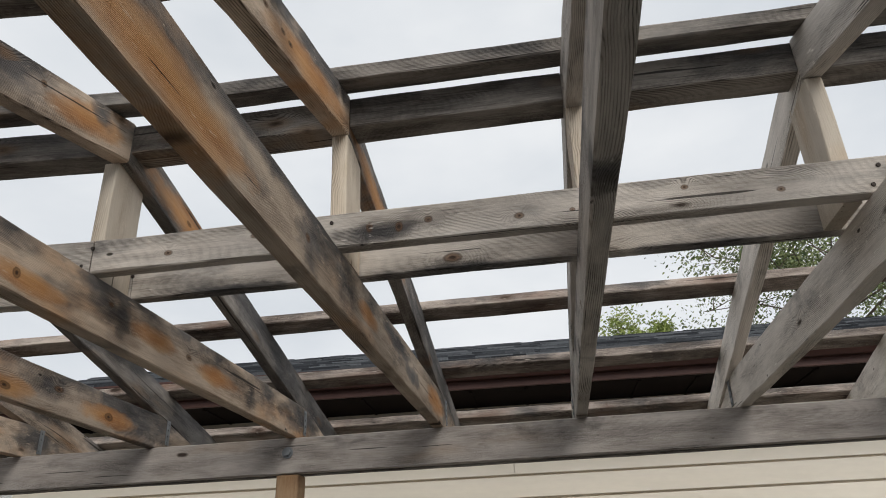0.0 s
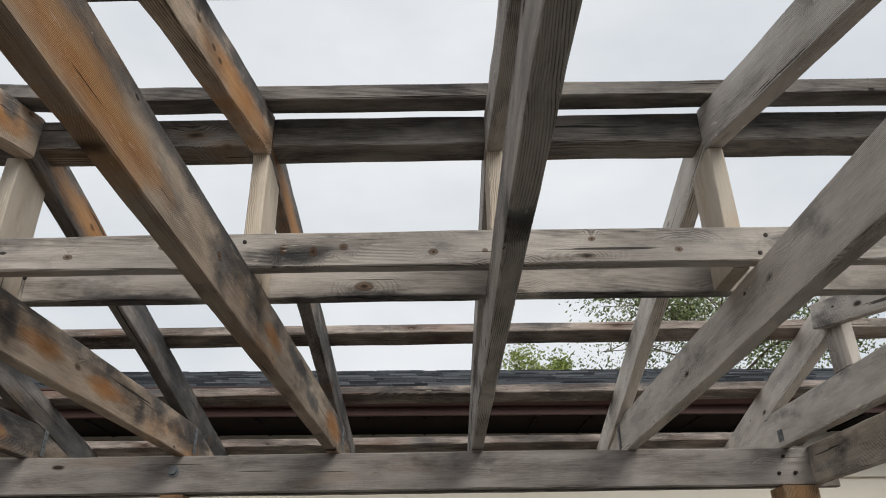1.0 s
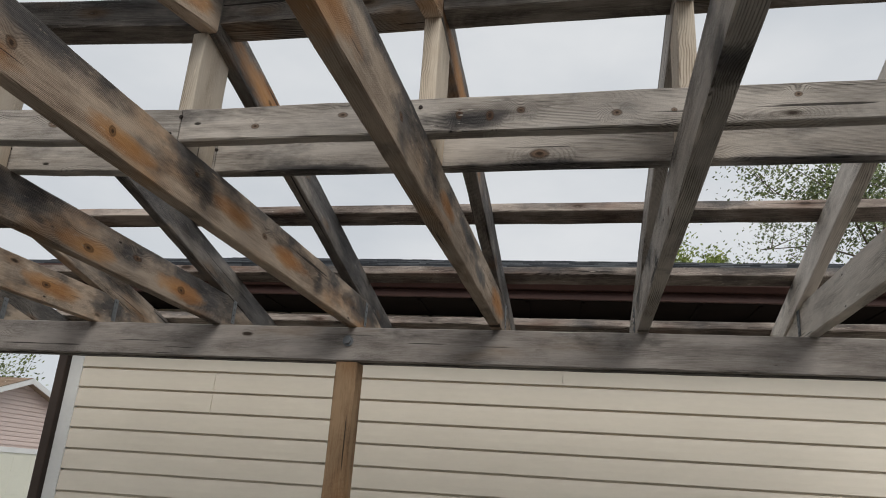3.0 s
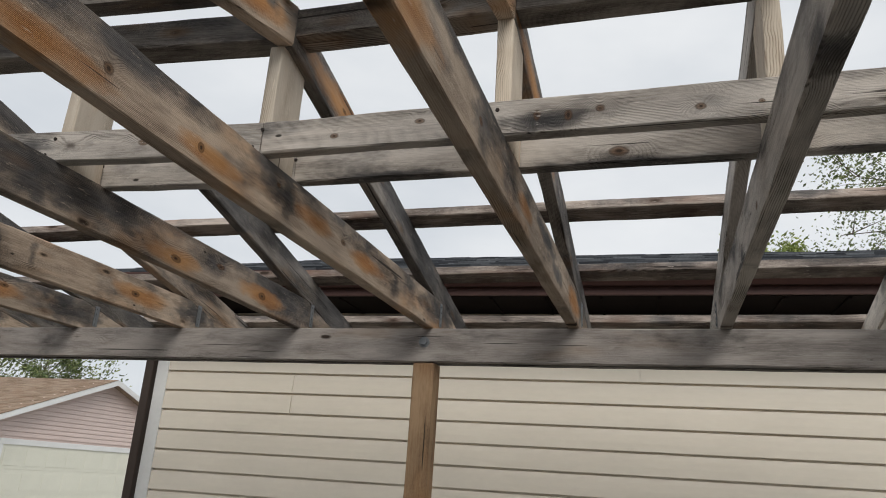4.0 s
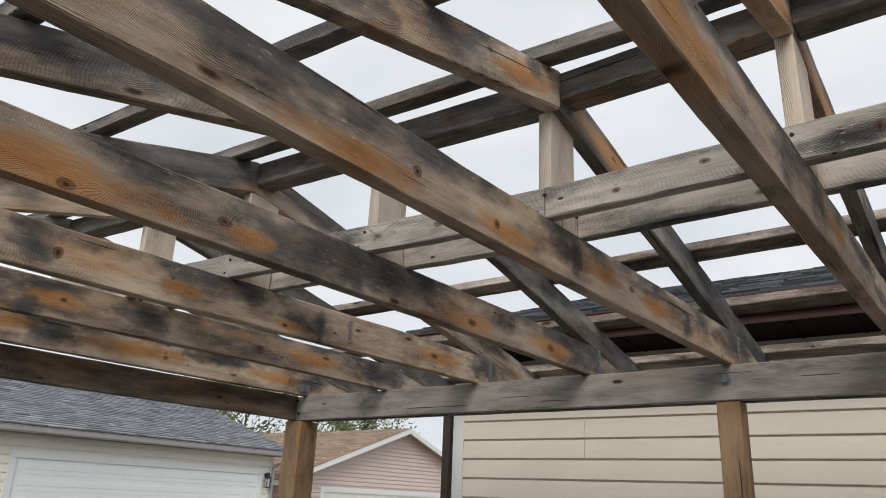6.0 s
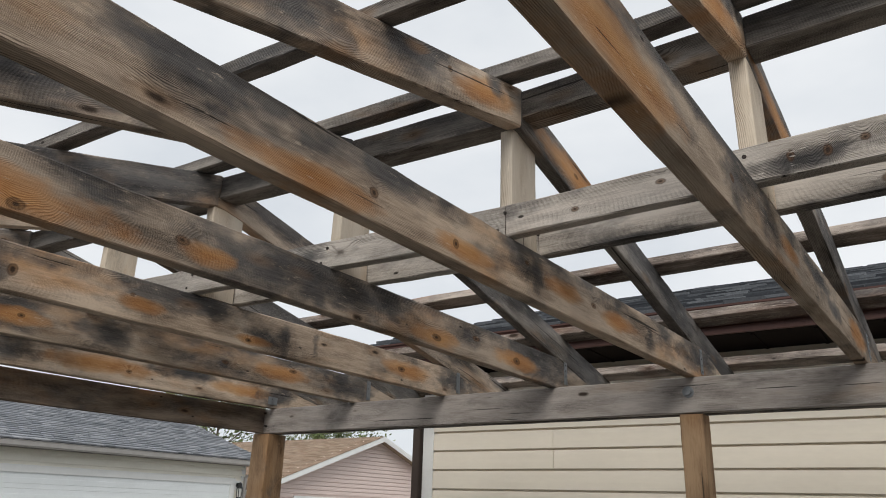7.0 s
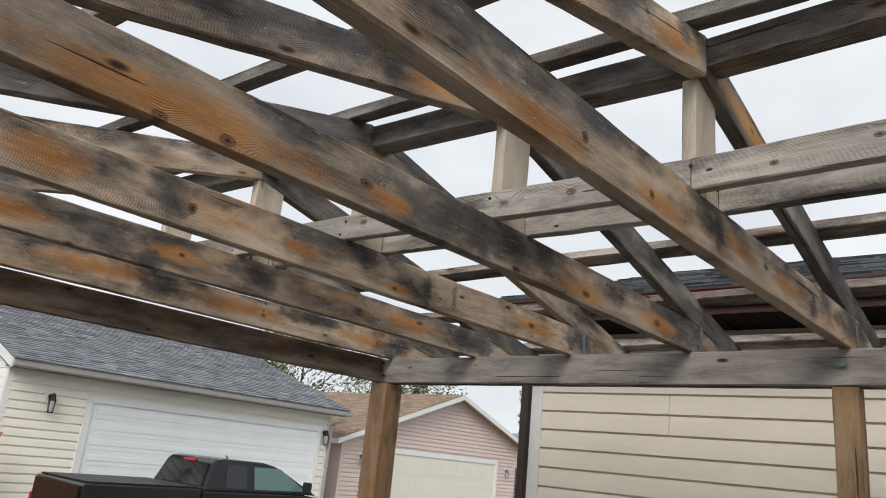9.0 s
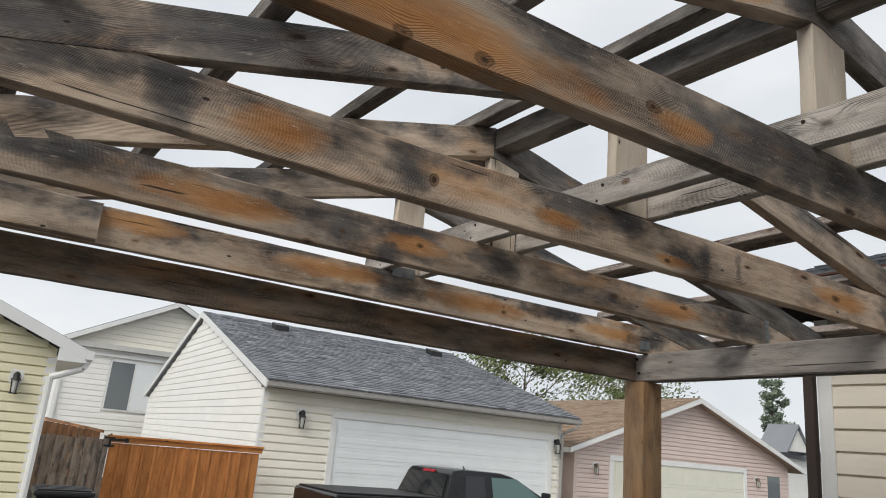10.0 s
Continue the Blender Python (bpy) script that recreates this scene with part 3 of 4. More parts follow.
NEAR_MAT = (BROWN, TAN, NEAR_2, NEAR_3, NEAR_4, NEAR_5, GREY, SILVER, SILVER)


def plate(bm, y, z, w, h, rot=0.0, holes=4):
    """A toothed metal plate lying on a board's side, in the y-z plane, facing +x."""
    c, s = math.cos(rot), math.sin(rot)

    def at(u, v, d):
        return (d, y + u * c - v * s, z + u * s + v * c)
    q = [bm.verts.new(at(u, v, k)) for k in (0.0, 0.002) for u, v in ((-w / 2, -h / 2), (w / 2, -h / 2), (w / 2, h / 2), (-w / 2, h / 2))]
    for f in ((0, 3, 2, 1), (4, 5, 6, 7), (0, 1, 5, 4), (1, 2, 6, 5), (2, 3, 7, 6), (3, 0, 4, 7)):
        bm.faces.new([q[i] for i in f])
    for i in range(holes):
        v = -h / 2 + h * (i + 0.5) / holes
        o = at(0, v, 0.002)
        cyl(bm, o, (o[0] + 0.003, o[1], o[2]), 0.006, n=8)


def truss(i, x):
    tag = "brown half-weathered" if i < 6 else "silver-grey weathered"
    tr = thing("roof_truss", tag + " wooden roof truss resting on the beams", "truss", "pergola roof trusses", at=(x, 0, BEAM_TOP))
    zc = CHORD / 2
    far, peak, near, king = OFF.get(i, (0.0, 0.0, 0.0, 0.0))
    # the chord runs straight on past both beams
    lean = (far - near) / 2.3
    board("bottom_chord", CHORD_MAT[i], (far + lean * (TAIL - 0.3), TAIL - 0.3, zc), (far + lean * (NEAR_TAIL + 0.15), NEAR_TAIL + 0.15, zc), 0.043, CHORD, tr, cut_a=3.4, warp=0.004)
    d = 0.062
    k = skew(x)
    ay, ky = APEX_Y + k, KING_Y + k
    zap = APEX_Z - BEAM_TOP - d
    zt = slope_top(TAIL) - BEAM_TOP - d
    zn = slope_top(NEAR_TAIL) - BEAM_TOP - d
    board("top_chord", TOP_MAT[i], (far, TAIL, zt), (peak, ay, zap), 0.044, 0.12, tr, cut_a=0.0, cut_b=SLOPE, warp=0.003)
    board("top_chord", NEAR_MAT[i], (near, NEAR_TAIL, zn), (peak, ay - 0.001, zap), 0.045, 0.12, tr, cut_b=SLOPE, warp=0.003)
    board("king_post", PALE, (king, ky, CHORD + 0.001), (king, ky, zap - 0.066), 0.04, 0.138, tr, "pale bleached wooden king post")
    if i == 0:
        bm = bmesh.new()
        plate(bm, ky - 0.01, CHORD - 0.002, 0.11, 0.045, 0.0, 2)
        part("truss_plate", bm, STEEL, tr, "grey toothed plate at the king post", Matrix.Translation((0.0238, 0, 0)))
        board("splice_plate", TAN, (0.0415, -2.75, zc), (0.0415, -3.35, zc), 0.037, CHORD - 0.004, tr, "paler board nailed over a joint")
    # strap at the heel
    s = 1 if x < 1.1 else -1
    bm = bmesh.new()
    if i in (0, 8):
        plate(bm, -0.03, 0.04, 0.07 if i == 0 else 0.045, 0.045, 0.0, 2)
    else:
        plate(bm, 0.1, CHORD * 0.55, 0.03, 0.105, 0.0, 4)
    if s < 0:
        for v in bm.verts:
            v.co.x = -v.co.x
        bmesh.ops.reverse_faces(bm, faces=bm.faces[:])
    part("truss_plate", bm, STEEL, tr, "grey steel strap at the heel", Matrix.Translation((far + s * 0.0238, 0, 0)))
    if i == 8:
        # this end truss has an extra strut and a diagonal
        board("web", GREY, (0, -0.58, CHORD + 0.001), (0, -0.58, slope_top(-0.58) - BEAM_TOP - 0.094), 0.038, 0.12, tr)
        board("web", GREY, (-0.039, -0.54, 0.345), (-0.039, -1.27, 0.19), 0.038, 0.089, tr)
    return tr


for i, x in enumerate(TRUSS_X):
    truss(i, x)


# ---- pergola: braces, ridge and purlins ----
X0, X1 = -2.62, 2.50


def run(name, label, category, mat, x0, x1, y, z, thick, high, tilt=0.0, group="", warp=0.003):
    ob = board(name, mat, (x0, y, z), (x1, y, z), thick, high, None, warp=warp)
    if tilt:
        ob.matrix_basis = ob.matrix_basis @ pose(0, 0, 0, tilt, 0, 0)
    return tagged(ob, label, category, group)


bz = CHORD_TOP + 0.0445 + 0.001


BRACE_F = wood("wood_brace", *GREY_ARGS, edge=0.7, halo_at=0.2, flecks=0.7, spots=(
    ("k", 1.05, -0.01, 0.013, 0.009), ("k", 0.70, 0.0, 0.009, 0.014), ("k", 0.77, -0.006, 0.009, 0.015), ("k", 0.84, 0.004, 0.011, 0.011),
    ("k", 1.17, -0.008, 0.009, 0.007), ("k", 1.42, 0.018, 0.01, 0.007), ("k", 1.62, -0.012, 0.011, 0.008), ("k", 0.2, -0.012, 0.012, 0.008),
    ("k", 0.42, 0.01, 0.014, 0.008), ("m", 0.72, -0.015, 0.14, 0.025), ("m", 1.95, 0.0, 0.12, 0.03)))
BRACE_R = wood("wood_brace", *GREY_ARGS, edge=-1.2, halo_at=0.2, spots=(
    ("k", 0.87, -0.015, 0.026, 0.015), ("m", 0.9, -0.045, 0.35, 0.016), ("m", 1.5, -0.045, 0.3, 0.014), ("m", 0.3, -0.04, 0.2, 0.014)))
BRACE_L = wood("wood_brace", *GREY_ARGS, edge=0.7, halo_at=0.2, flecks=0.7, spots=(
    ("k", 2.3, 0.0, 0.02, 0.012), ("k", 1.85, -0.01, 0.03, 0.013), ("k", 1.5, 0.01, 0.02, 0.011), ("m", 1.9, 0.0, 0.2, 0.03)))


def brace(x0, y0, x1, y1, label, mat):
    """A long board on edge over the chords, nailed at each king post."""
    th = thing("brace", label, "brace", "long braces", at=(x0, y0, bz - 0.0445))
    board("board", mat, (0, 0, 0.0445), (x1 - x0, y1 - y0, 0.0445), 0.038, 0.089, th, warp=0.003)
    for xt in TRUSS_X:
        if x0 - 0.01 < xt < x1 + 0.01:
            yt = (y1 - y0) * (xt - x0) / (x1 - x0) - 0.0185
            for dx, dz in ((-0.012, 0.02), (0.01, 0.066)):
                bm = bmesh.new()
                cyl(bm, (0, 0, 0), (0, -0.003, 0), 0.0055, 0.0045, 8)
                part("nail", bm, RUST, th, "", Matrix.Translation((xt - x0 + dx, yt, dz)))


brace(0.012, KING_Y - 0.09, X1, KING_Y - 0.09, "grey knotty wooden brace lying on the truss chords", BRACE_F)
brace(X0, KING_Y - 0.09 + skew(X0), 0.008, KING_Y - 0.09, "grey knotty wooden brace lying on the truss chords", BRACE_L)
brace(0.012, KING_Y + 0.093, X1, KING_Y + 0.093, "grey wooden brace behind the king posts", BRACE_R)
brace(X0, KING_Y + 0.093 + skew(X0), 0.008, KING_Y + 0.093, "grey wooden brace behind the king posts", GREY)
PEAK_X = [x + OFF.get(i, (0, 0, 0, 0))[1] for i, x in enumerate(TRUSS_X)]
for a, b in zip(PEAK_X, PEAK_X[1:]):
    ob = board("ridge_block", DARK, (a + 0.023, APEX_Y + 0.045 + skew(a), 2.751), (b - 0.023, APEX_Y + 0.045 + skew(b), 2.751), 0.087, 0.087, warp=0.001)
    tagged(ob, "dark grey wooden ridge block between two trusses", "ridge block", "ridge blocks")
tilt = math.degrees(math.atan(SLOPE))
cs = math.cos(math.atan(SLOPE))
for y, mat in ((0.573, PURL), (0.108, PURL), (-0.335, PURL)):
    run("purlin", "narrow rust-stained wooden purlin across the top chords", "purlin", mat, X0 - 0.3, X1 + 0.3, y, slope_top(y) + 0.021, 0.089, 0.038, -tilt, "roof purlins")
for y, wide in ((-1.447, 0.089), (-1.954, 0.066), (-2.47, 0.066), (-2.95, 0.066), (-3.43, 0.066)):
    for x0, x1 in ((X0 - 0.3, 0.3), (0.304, X1 + 0.3)):
        ya, yb = y + skew(x0), y + skew(x1)
        ob = board("purlin", DARK, (x0, ya, slope_top(y) + 0.021), (x1, yb, slope_top(y) + 0.021), wide, 0.038)
        ob.matrix_basis = ob.matrix_basis @ pose(0, 0, 0, tilt, 0, 0)
        tagged(ob, "narrow dark weathered wooden purlin across the top chords", "purlin", "roof purlins")


# ---- neighbouring buildings ----
def lap_mesh(length, lap, depth=0.018, gap=0.011):
    """One course of vinyl siding: a shallow wedge with a rounded foot. Runs along +x, faces -y."""
    bm = bmesh.new()
    prof = [(0.006, 0.0), (-depth + 0.002, 0.0), (-depth, 0.003), (-depth * 0.9, lap * 0.35), (-depth * 0.72, lap * 0.7), (-depth * 0.55, lap - gap), (0.006, lap - gap)]
    ends = []
    for x in (0.0, length):
        ends.append([bm.verts.new((x, y, z)) for y, z in prof])
    n = len(prof)
    for k in range(n):
        bm.faces.new((ends[0][k], ends[1][k], ends[1][(k + 1) % n], ends[0][(k + 1) % n]))
    bm.faces.new(ends[0])
    bm.faces.new(ends[1][::-1])
    bmesh.ops.recalc_face_normals(bm, faces=bm.faces[:])
    return bm


def siding(parent, mat, m, width, z0, z1, lap, skip=(), gable=None, gap=0.02):
    """Courses up a wall. m: the wall's own frame (x along, -y outward). skip: openings (x0, x1, z0, z1). gable(z): the run left at height z."""
    n = int((z1 - z0) / lap + 0.5)
    meshes = {}
    for k in range(n):
        z = z0 + k * lap
        runs = [(0.0, width)]
        if gable:
            g = gable(z + lap * 0.5)
            if not g or g[1] - g[0] < 0.1:
                continue
            runs = [g]
        for sx0, sx1, sz0, sz1 in skip:
            if sz0 < z + lap * 0.6 and sz1 > z + lap * 0.4:
                cut = []
                for a, b in runs:
                    if sx0 > a:
                        cut.append((a, min(b, sx0)))
                    if sx1 < b:
                        cut.append((max(a, sx1), b))
                runs = [(a, b) for a, b in cut if b - a > 0.02]
        for a, b in runs:
            key = round(b - a, 3)
            if key not in meshes:
                bm = lap_mesh(b - a, lap, 0.018 if gap < 0.015 else 0.026, gap)
                me = bpy.data.meshes.new("plank")
                bm.to_mesh(me)
                bm.free()
                me.materials.append(mat)
                meshes[key] = me
            ob = new("plank", meshes[key])
            ob.parent = parent
            ob.matrix_local = m @ Matrix.Translation((a, 0, z))


def shingles(parent, mat, m, width, run_len, course=0.14, tab=0.3, seed=1, thick=0.007, label=""):
    """Overlapping tabs on a roof plane: x along the eave, y up the slope, z out of the roof."""
    rnd = random.Random(seed)
    verts, faces = [], []
    rows = int(run_len / course)
    for r in range(rows + 1):
        y = r * course
        x = -rnd.uniform(0, tab)
        y2 = min(run_len, y + course * 1.5)
        while x < width:
            w = tab * rnd.uniform(0.55, 1.25)
            a, b = max(0, x + 0.002), min(width, x + w - 0.002)
            x += w
            if b - a < 0.02:
                continue
            h = thick * rnd.uniform(0.8, 1.7)
            yy = y - rnd.uniform(0, 0.008)
            i = len(verts)
            verts += [(a, yy, 0.0), (b, yy, 0.0), (b, yy, h + 0.005), (a, yy, h + 0.005), (b, y2, 0.001), (a, y2, 0.001)]
            faces += [(i, i + 1, i + 2, i + 3), (i + 3, i + 2, i + 4, i + 5), (i + 1, i + 4, i + 2), (i, i + 3, i + 5)]
    me = bpy.data.meshes.new("shingles")
    me.from_pydata(verts, [], faces)
    me.materials.append(mat)
    ob = new("shingles", me)
    ob.parent = parent
    ob.matrix_local = m
    return tagged(ob, label, kind="stuff")


def frame_of(x, y, z, right, up):
    """A frame at (x, y, z) whose x axis is right and y axis is up (the third is their cross)."""
    r, u = Vector(right).normalized(), Vector(up).normalized()
    n = r.cross(u)
    return Matrix(((r.x, u.x, n.x, x), (r.y, u.y, n.y, y), (r.z, u.z, n.z, z), (0, 0, 0, 1)))


def prism(bm, pts, axis_from, axis_to, axis="x"):
    """A solid from an outline in the other two axes, drawn out along one axis."""
    ends = []
    for a in (axis_from, axis_to):
        if axis == "x":
            ends.append([bm.verts.new((a, u, v)) for u, v in pts])
        else:
            ends.append([bm.verts.new((u, a, v)) for u, v in pts])
    n = len(pts)
    for k in range(n):
        bm.faces.new((ends[0][k], ends[0][(k + 1) % n], ends[1][(k + 1) % n], ends[1][k]))
    bm.faces.new(ends[0])
    bm.faces.new(ends[1])
    bmesh.ops.recalc_face_normals(bm, faces=bm.faces[:])


# the beige garage just behind the beam
WALL_Y, WALL_TURN, LAP = 1.32, 1.7, 0.1255
GX0, GX1 = -2.245, 9.0


def beige_garage():
    g = thing("garage", "beige vinyl-sided garage with brown soffit and dark shingles", "garage", at=(GX0, WALL_Y + GX0 * math.tan(radians(WALL_TURN)), 0), rz=WALL_TURN)
    width, deep, eave, over = GX1 - GX0, 6.4, 2.56, 0.42
    rise = 0.328
    boxed("wall", BEIGE, g, (0, width, 0.006, deep, -0.1, eave), 0.0)
    win = (5.5, 7.1, 0.9, 2.04)
    z0 = 2.166 - LAP * 17
    siding(g, BEIGE, Matrix(), width, z0, eave, LAP, [(win[0] - 0.06, win[1] + 0.06, win[2] - 0.06, win[3] + 0.06), (0.98, 0.9835, 1.92, 2.16), (3.1, 3.1035, 2.17, 2.29)], gap=0.011)
    boxed("corner_trim", WHITEP, g, (-0.022, 0.065, -0.022, 0.07, 0, eave - 0.004), 0.004, "off-white corner trim")
    # side-lit brown downspout at the corner
    bm = bmesh.new()
    box(bm, -0.095, -0.035, -0.05, -0.0, 0.1, eave - 0.05, 0.008)
    part("downspout", bm, BROWNM, g, "dark brown downspout")
    boxed("soffit", SOFFIT_SHADED, g, (-0.4, width + 0.4, -over, 0.0, eave, eave + 0.012), 0.0, "brown soffit with the eave's shade in its near-black colour")
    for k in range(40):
        boxed("soffit_rib", SOFFIT_SHADED, g, (-0.4 + k * 0.3, -0.385 + k * 0.3, -over + 0.02, -0.01, eave - 0.008, eave), 0.0)
    boxed("fascia", GUTTERM, g, (-0.4, width + 0.4, -over - 0.02, -over, eave + 0.002, eave + 0.13), 0.003, "dark red-brown metal fascia")
    bm = bmesh.new()
    prism(bm, [(-over - 0.02, eave + 0.045), (-over - 0.06, eave + 0.045), (-over - 0.085, eave + 0.07), (-over - 0.085, eave + 0.12), (-over - 0.095, eave + 0.13), (-over - 0.095, eave + 0.14), (-over - 0.075, eave + 0.14), (-over - 0.075, eave + 0.06), (-over - 0.02, eave + 0.06)], -0.4, width + 0.4)
    part("gutter", bm, GUTTERM, g, "dark red-brown metal gutter")
    run_y = deep / 2 + over
    ridge = eave + 0.15 + rise * run_y
    bm = bmesh.new()
    prism(bm, [(-over - 0.03, eave + 0.13), (deep / 2, ridge), (deep + over, eave + 0.13)], -0.4, width + 0.4)
    part("roof", bm, SH_BLUE, g, "dark blue-grey shingle roof")
    up = Vector((0, run_y + 0.03, ridge - eave - 0.13))
    shingles(g, SH_BLUE, frame_of(-0.42, -over - 0.045, eave + 0.134, (1, 0, 0), up), width + 0.84, up.length, 0.115, 0.24, 3, 0.02, "dark blue-grey asphalt shingles with pale tabs for lit edges")
    # window
    w = part("window", *(lambda b: (box(b, win[0], win[1], -0.012, 0.02, win[2], win[3], 0.004), b)[1:])(bmesh.new()), WHITEP, g, "white framed window")
    boxed("pane", GLASSG, w, (win[0] + 0.06, win[1] - 0.06, -0.016, -0.011, win[2] + 0.06, win[3] - 0.06), 0.0)
    boxed("sill", WHITEP, w, (win[0] - 0.05, win[1] + 0.05, -0.035, -0.013, win[3] - 0.004, win[3] + 0.05), 0.006, "white head trim")
    return g


beige_garage()


def wall_lamp(x, y, z, facing, label, metal=None, size=1.0):
    """A coach lantern on a wall: back plate, arm, cap, cage. facing: degrees its front points, 0 for +x."""
    metal = metal or BLACKM
    l = thing("wall_lamp", label, "lamp", "outdoor wall lanterns", at=(x, y, z), rz=facing)
    l.scale = (size, size, size)
    boxed("back_plate", WHITEP, l, (-0.02, 0.034, -0.11, 0.11, 0.0, 0.24), 0.012)
    bm = bmesh.new()
    cyl(bm, (0.034, 0, 0.13), (0.12, 0, 0.17), 0.014)
    cyl(bm, (0.03, 0, 0.13), (0.045, 0, 0.13), 0.06, n=14)
    part("arm", bm, metal, l)
    bm = bmesh.new()
    cyl(bm, (0.13, 0, 0.05), (0.13, 0, 0.10), 0.085, 0.06, 8)
    cyl(bm, (0.13, 0, 0.10), (0.13, 0, 0.17), 0.06, 0.05, 8)
    cyl(bm, (0.13, 0, 0.17), (0.13, 0, 0.20), 0.05, 0.015, 8)
    part("cap", bm, metal, l)
    bm = bmesh.new()
    cyl(bm, (0.13, 0, -0.16), (0.13, 0, 0.049), 0.05, 0.065, 8)
    part("glass", bm, GLASSL, l)
    bm = bmesh.new()
    for k in range(4):
        a = k * math.pi / 2 + 0.6
        cyl(bm, (0.13 + 0.058 * math.cos(a), 0.058 * math.sin(a), -0.17), (0.13 + 0.076 * math.cos(a), 0.076 * math.sin(a), 0.052), 0.009, n=5)
    cyl(bm, (0.13, 0, -0.185), (0.13, 0, -0.165), 0.066, n=8)
    part("cage", bm, metal, l)


def garage_door(parent, x, y0, y1, z0, z1, mat, trim, rows=4, cols=8):
    """A sectional door facing +x, with raised panels and a trim round it."""
    d = part("garage_door", *(lambda b: (box(b, x - 0.03, x + 0.01, y0, y1, z0, z1), b)[1:])(bmesh.new()), mat, parent, "white sectional garage door, closed")
    h = (z1 - z0) / rows
    w = (y1 - y0) / cols
    for r in range(rows):
        bm = bmesh.new()
        box(bm, x + 0.011, x + 0.022, y0 + 0.002, y1 - 0.002, z0 + r * h + 0.002, z0 + (r + 1) * h - 0.002, 0.003)
        for c in range(cols):
            box(bm, x + 0.0225, x + 0.03, y0 + c * w + 0.1, y0 + (c + 1) * w - 0.1, z0 + r * h + 0.1, z0 + (r + 1) * h - 0.1, 0.003)
        part("panel", bm, mat, d)
    for dims in (((x, x + 0.05, y0 - 0.14, y0, z0, z1), (x, x + 0.05, y1, y1 + 0.14, z0, z1), (x, x + 0.054, y0 - 0.14, y1 + 0.14, z1, z1 + 0.15))):
        boxed("door_trim", trim, d, dims, 0.004)


def white_garage():
    """Cream-white garage across the alley: its eave side with the wide door faces +x, a gable faces -y."""
    x0, y0, y1, deep, eave = -15.0, 2.0, 10.2, 13.2, 2.62
    g = thing("garage", "cream-white sided garage with grey shingle roof and wide white door", "garage", at=(x0, y0, 0))
    wd = y1 - y0
    rise, over = 0.325, 0.35
    ridge = eave + rise * (deep / 2 + over)
    boxed("wall", CREAM, g, (-deep, -0.006, 0.006, wd, LOW, eave), 0.0)
    bm = bmesh.new()
    prism(bm, [(-deep, eave), (-0.006, eave), (-deep / 2, ridge - 0.12)], 0.006, wd, "y")
    part("gable_wall", bm, CREAM, g)
    face = Matrix(((0, -1, 0, 0), (1, 0, 0, 0), (0, 0, 1, 0), (0, 0, 0, 1)))
    dy0, dy1, dtop = 1.72, 7.76, 2.12
    siding(g, CREAM, face, wd, LOW, eave, 0.17, [(dy0 - 0.14, dy1 + 0.14, LOW, dtop + 0.15)], gap=0.034)
    garage_door(g, 0.0, dy0, dy1, LOW, dtop, DOORW, WHITEP, 8, 1)
    side = Matrix.Translation((-deep, 0, 0))
    siding(g, WHITEV, side, deep, LOW, ridge - 0.1, 0.185, gap=0.012,
           gable=lambda z: (0, deep) if z < eave else ((z - eave) / rise, deep - (z - eave) / rise))
    boxed("corner_trim", WHITEP, g, (-0.1, 0.024, -0.024, 0.1, LOW, eave), 0.004, "white corner trim")
    boxed("corner_trim", WHITEP, g, (-0.1, 0.024, wd - 0.1, wd + 0.02, LOW, eave), 0.004, "white corner trim")
    y_a, y_b = -0.1, wd + 0.35
    bm = bmesh.new()
    prism(bm, [(over, eave), (over, eave + 0.12), (-deep / 2, ridge + 0.1), (-deep - over, eave + 0.12), (-deep - over, eave), (-deep - over + 0.3, eave), (-deep / 2, ridge - 0.08), (over - 0.3, eave)], y_a, y_b, "y")
    part("roof", bm, SH_GREY, g, "grey shingle roof")
    for s in (1, -1):
        # white barge boards on both gables
        for yy in (y_a - 0.03, y_b):
            bm = bmesh.new()
            xa = over + 0.02 if s > 0 else -deep - over - 0.02
            prism(bm, [(xa, eave - 0.05), (xa, eave + 0.11), (-deep / 2, ridge + 0.1), (-deep / 2, ridge - 0.07)], yy, yy + 0.03, "y")
            part("barge_board", bm, WHITEP, g, "white barge board")
    boxed("soffit", SOFFITG, g, (-0.002, over - 0.02, y_a, y_b, eave - 0.03, eave + 0.0), 0.0, "brown-grey soffit")
    bm = bmesh.new()
    prism(bm, [(over + 0.001, eave - 0.03), (over + 0.07, eave - 0.03), (over + 0.1, eave + 0.0), (over + 0.1, eave + 0.085), (over + 0.112, eave + 0.095), (over + 0.09, eave + 0.1), (over + 0.001, eave + 0.1)], y_a, y_b, "y")
    part("gutter", bm, GREYMETAL, g, "grey gutter")
    up = Vector((-(deep / 2 + over), 0, ridge - eave - 0.02))
    shingles(g, SH_GREY, frame_of(over + 0.03, y_a, eave + 0.125, (0, 1, 0), up), y_b - y_a, up.length, 0.17, 0.3, 5, 0.02, "grey asphalt shingles")
    for vy in (1.95, 7.3):
        bm = bmesh.new()
        vx = -5.5
        vz = eave + 0.12 + rise * (5.5 + over)
        prism(bm, [(vx + 0.22, vz - 0.08), (vx + 0.2, vz + 0.12), (vx - 0.2, vz + 0.24), (vx - 0.22, vz + 0.04)], vy - 0.2, vy + 0.2, "y")
        part("roof_vent", bm, BLACKM, g, "black roof vent")
    bm = bmesh.new()
    pts = [(over + 0.05, wd + 0.22, eave - 0.03), (over + 0.05, wd + 0.2, eave - 0.12), (0.09, wd - 0.02, eave - 0.3), (0.09, wd - 0.02, LOW + 0.1)]
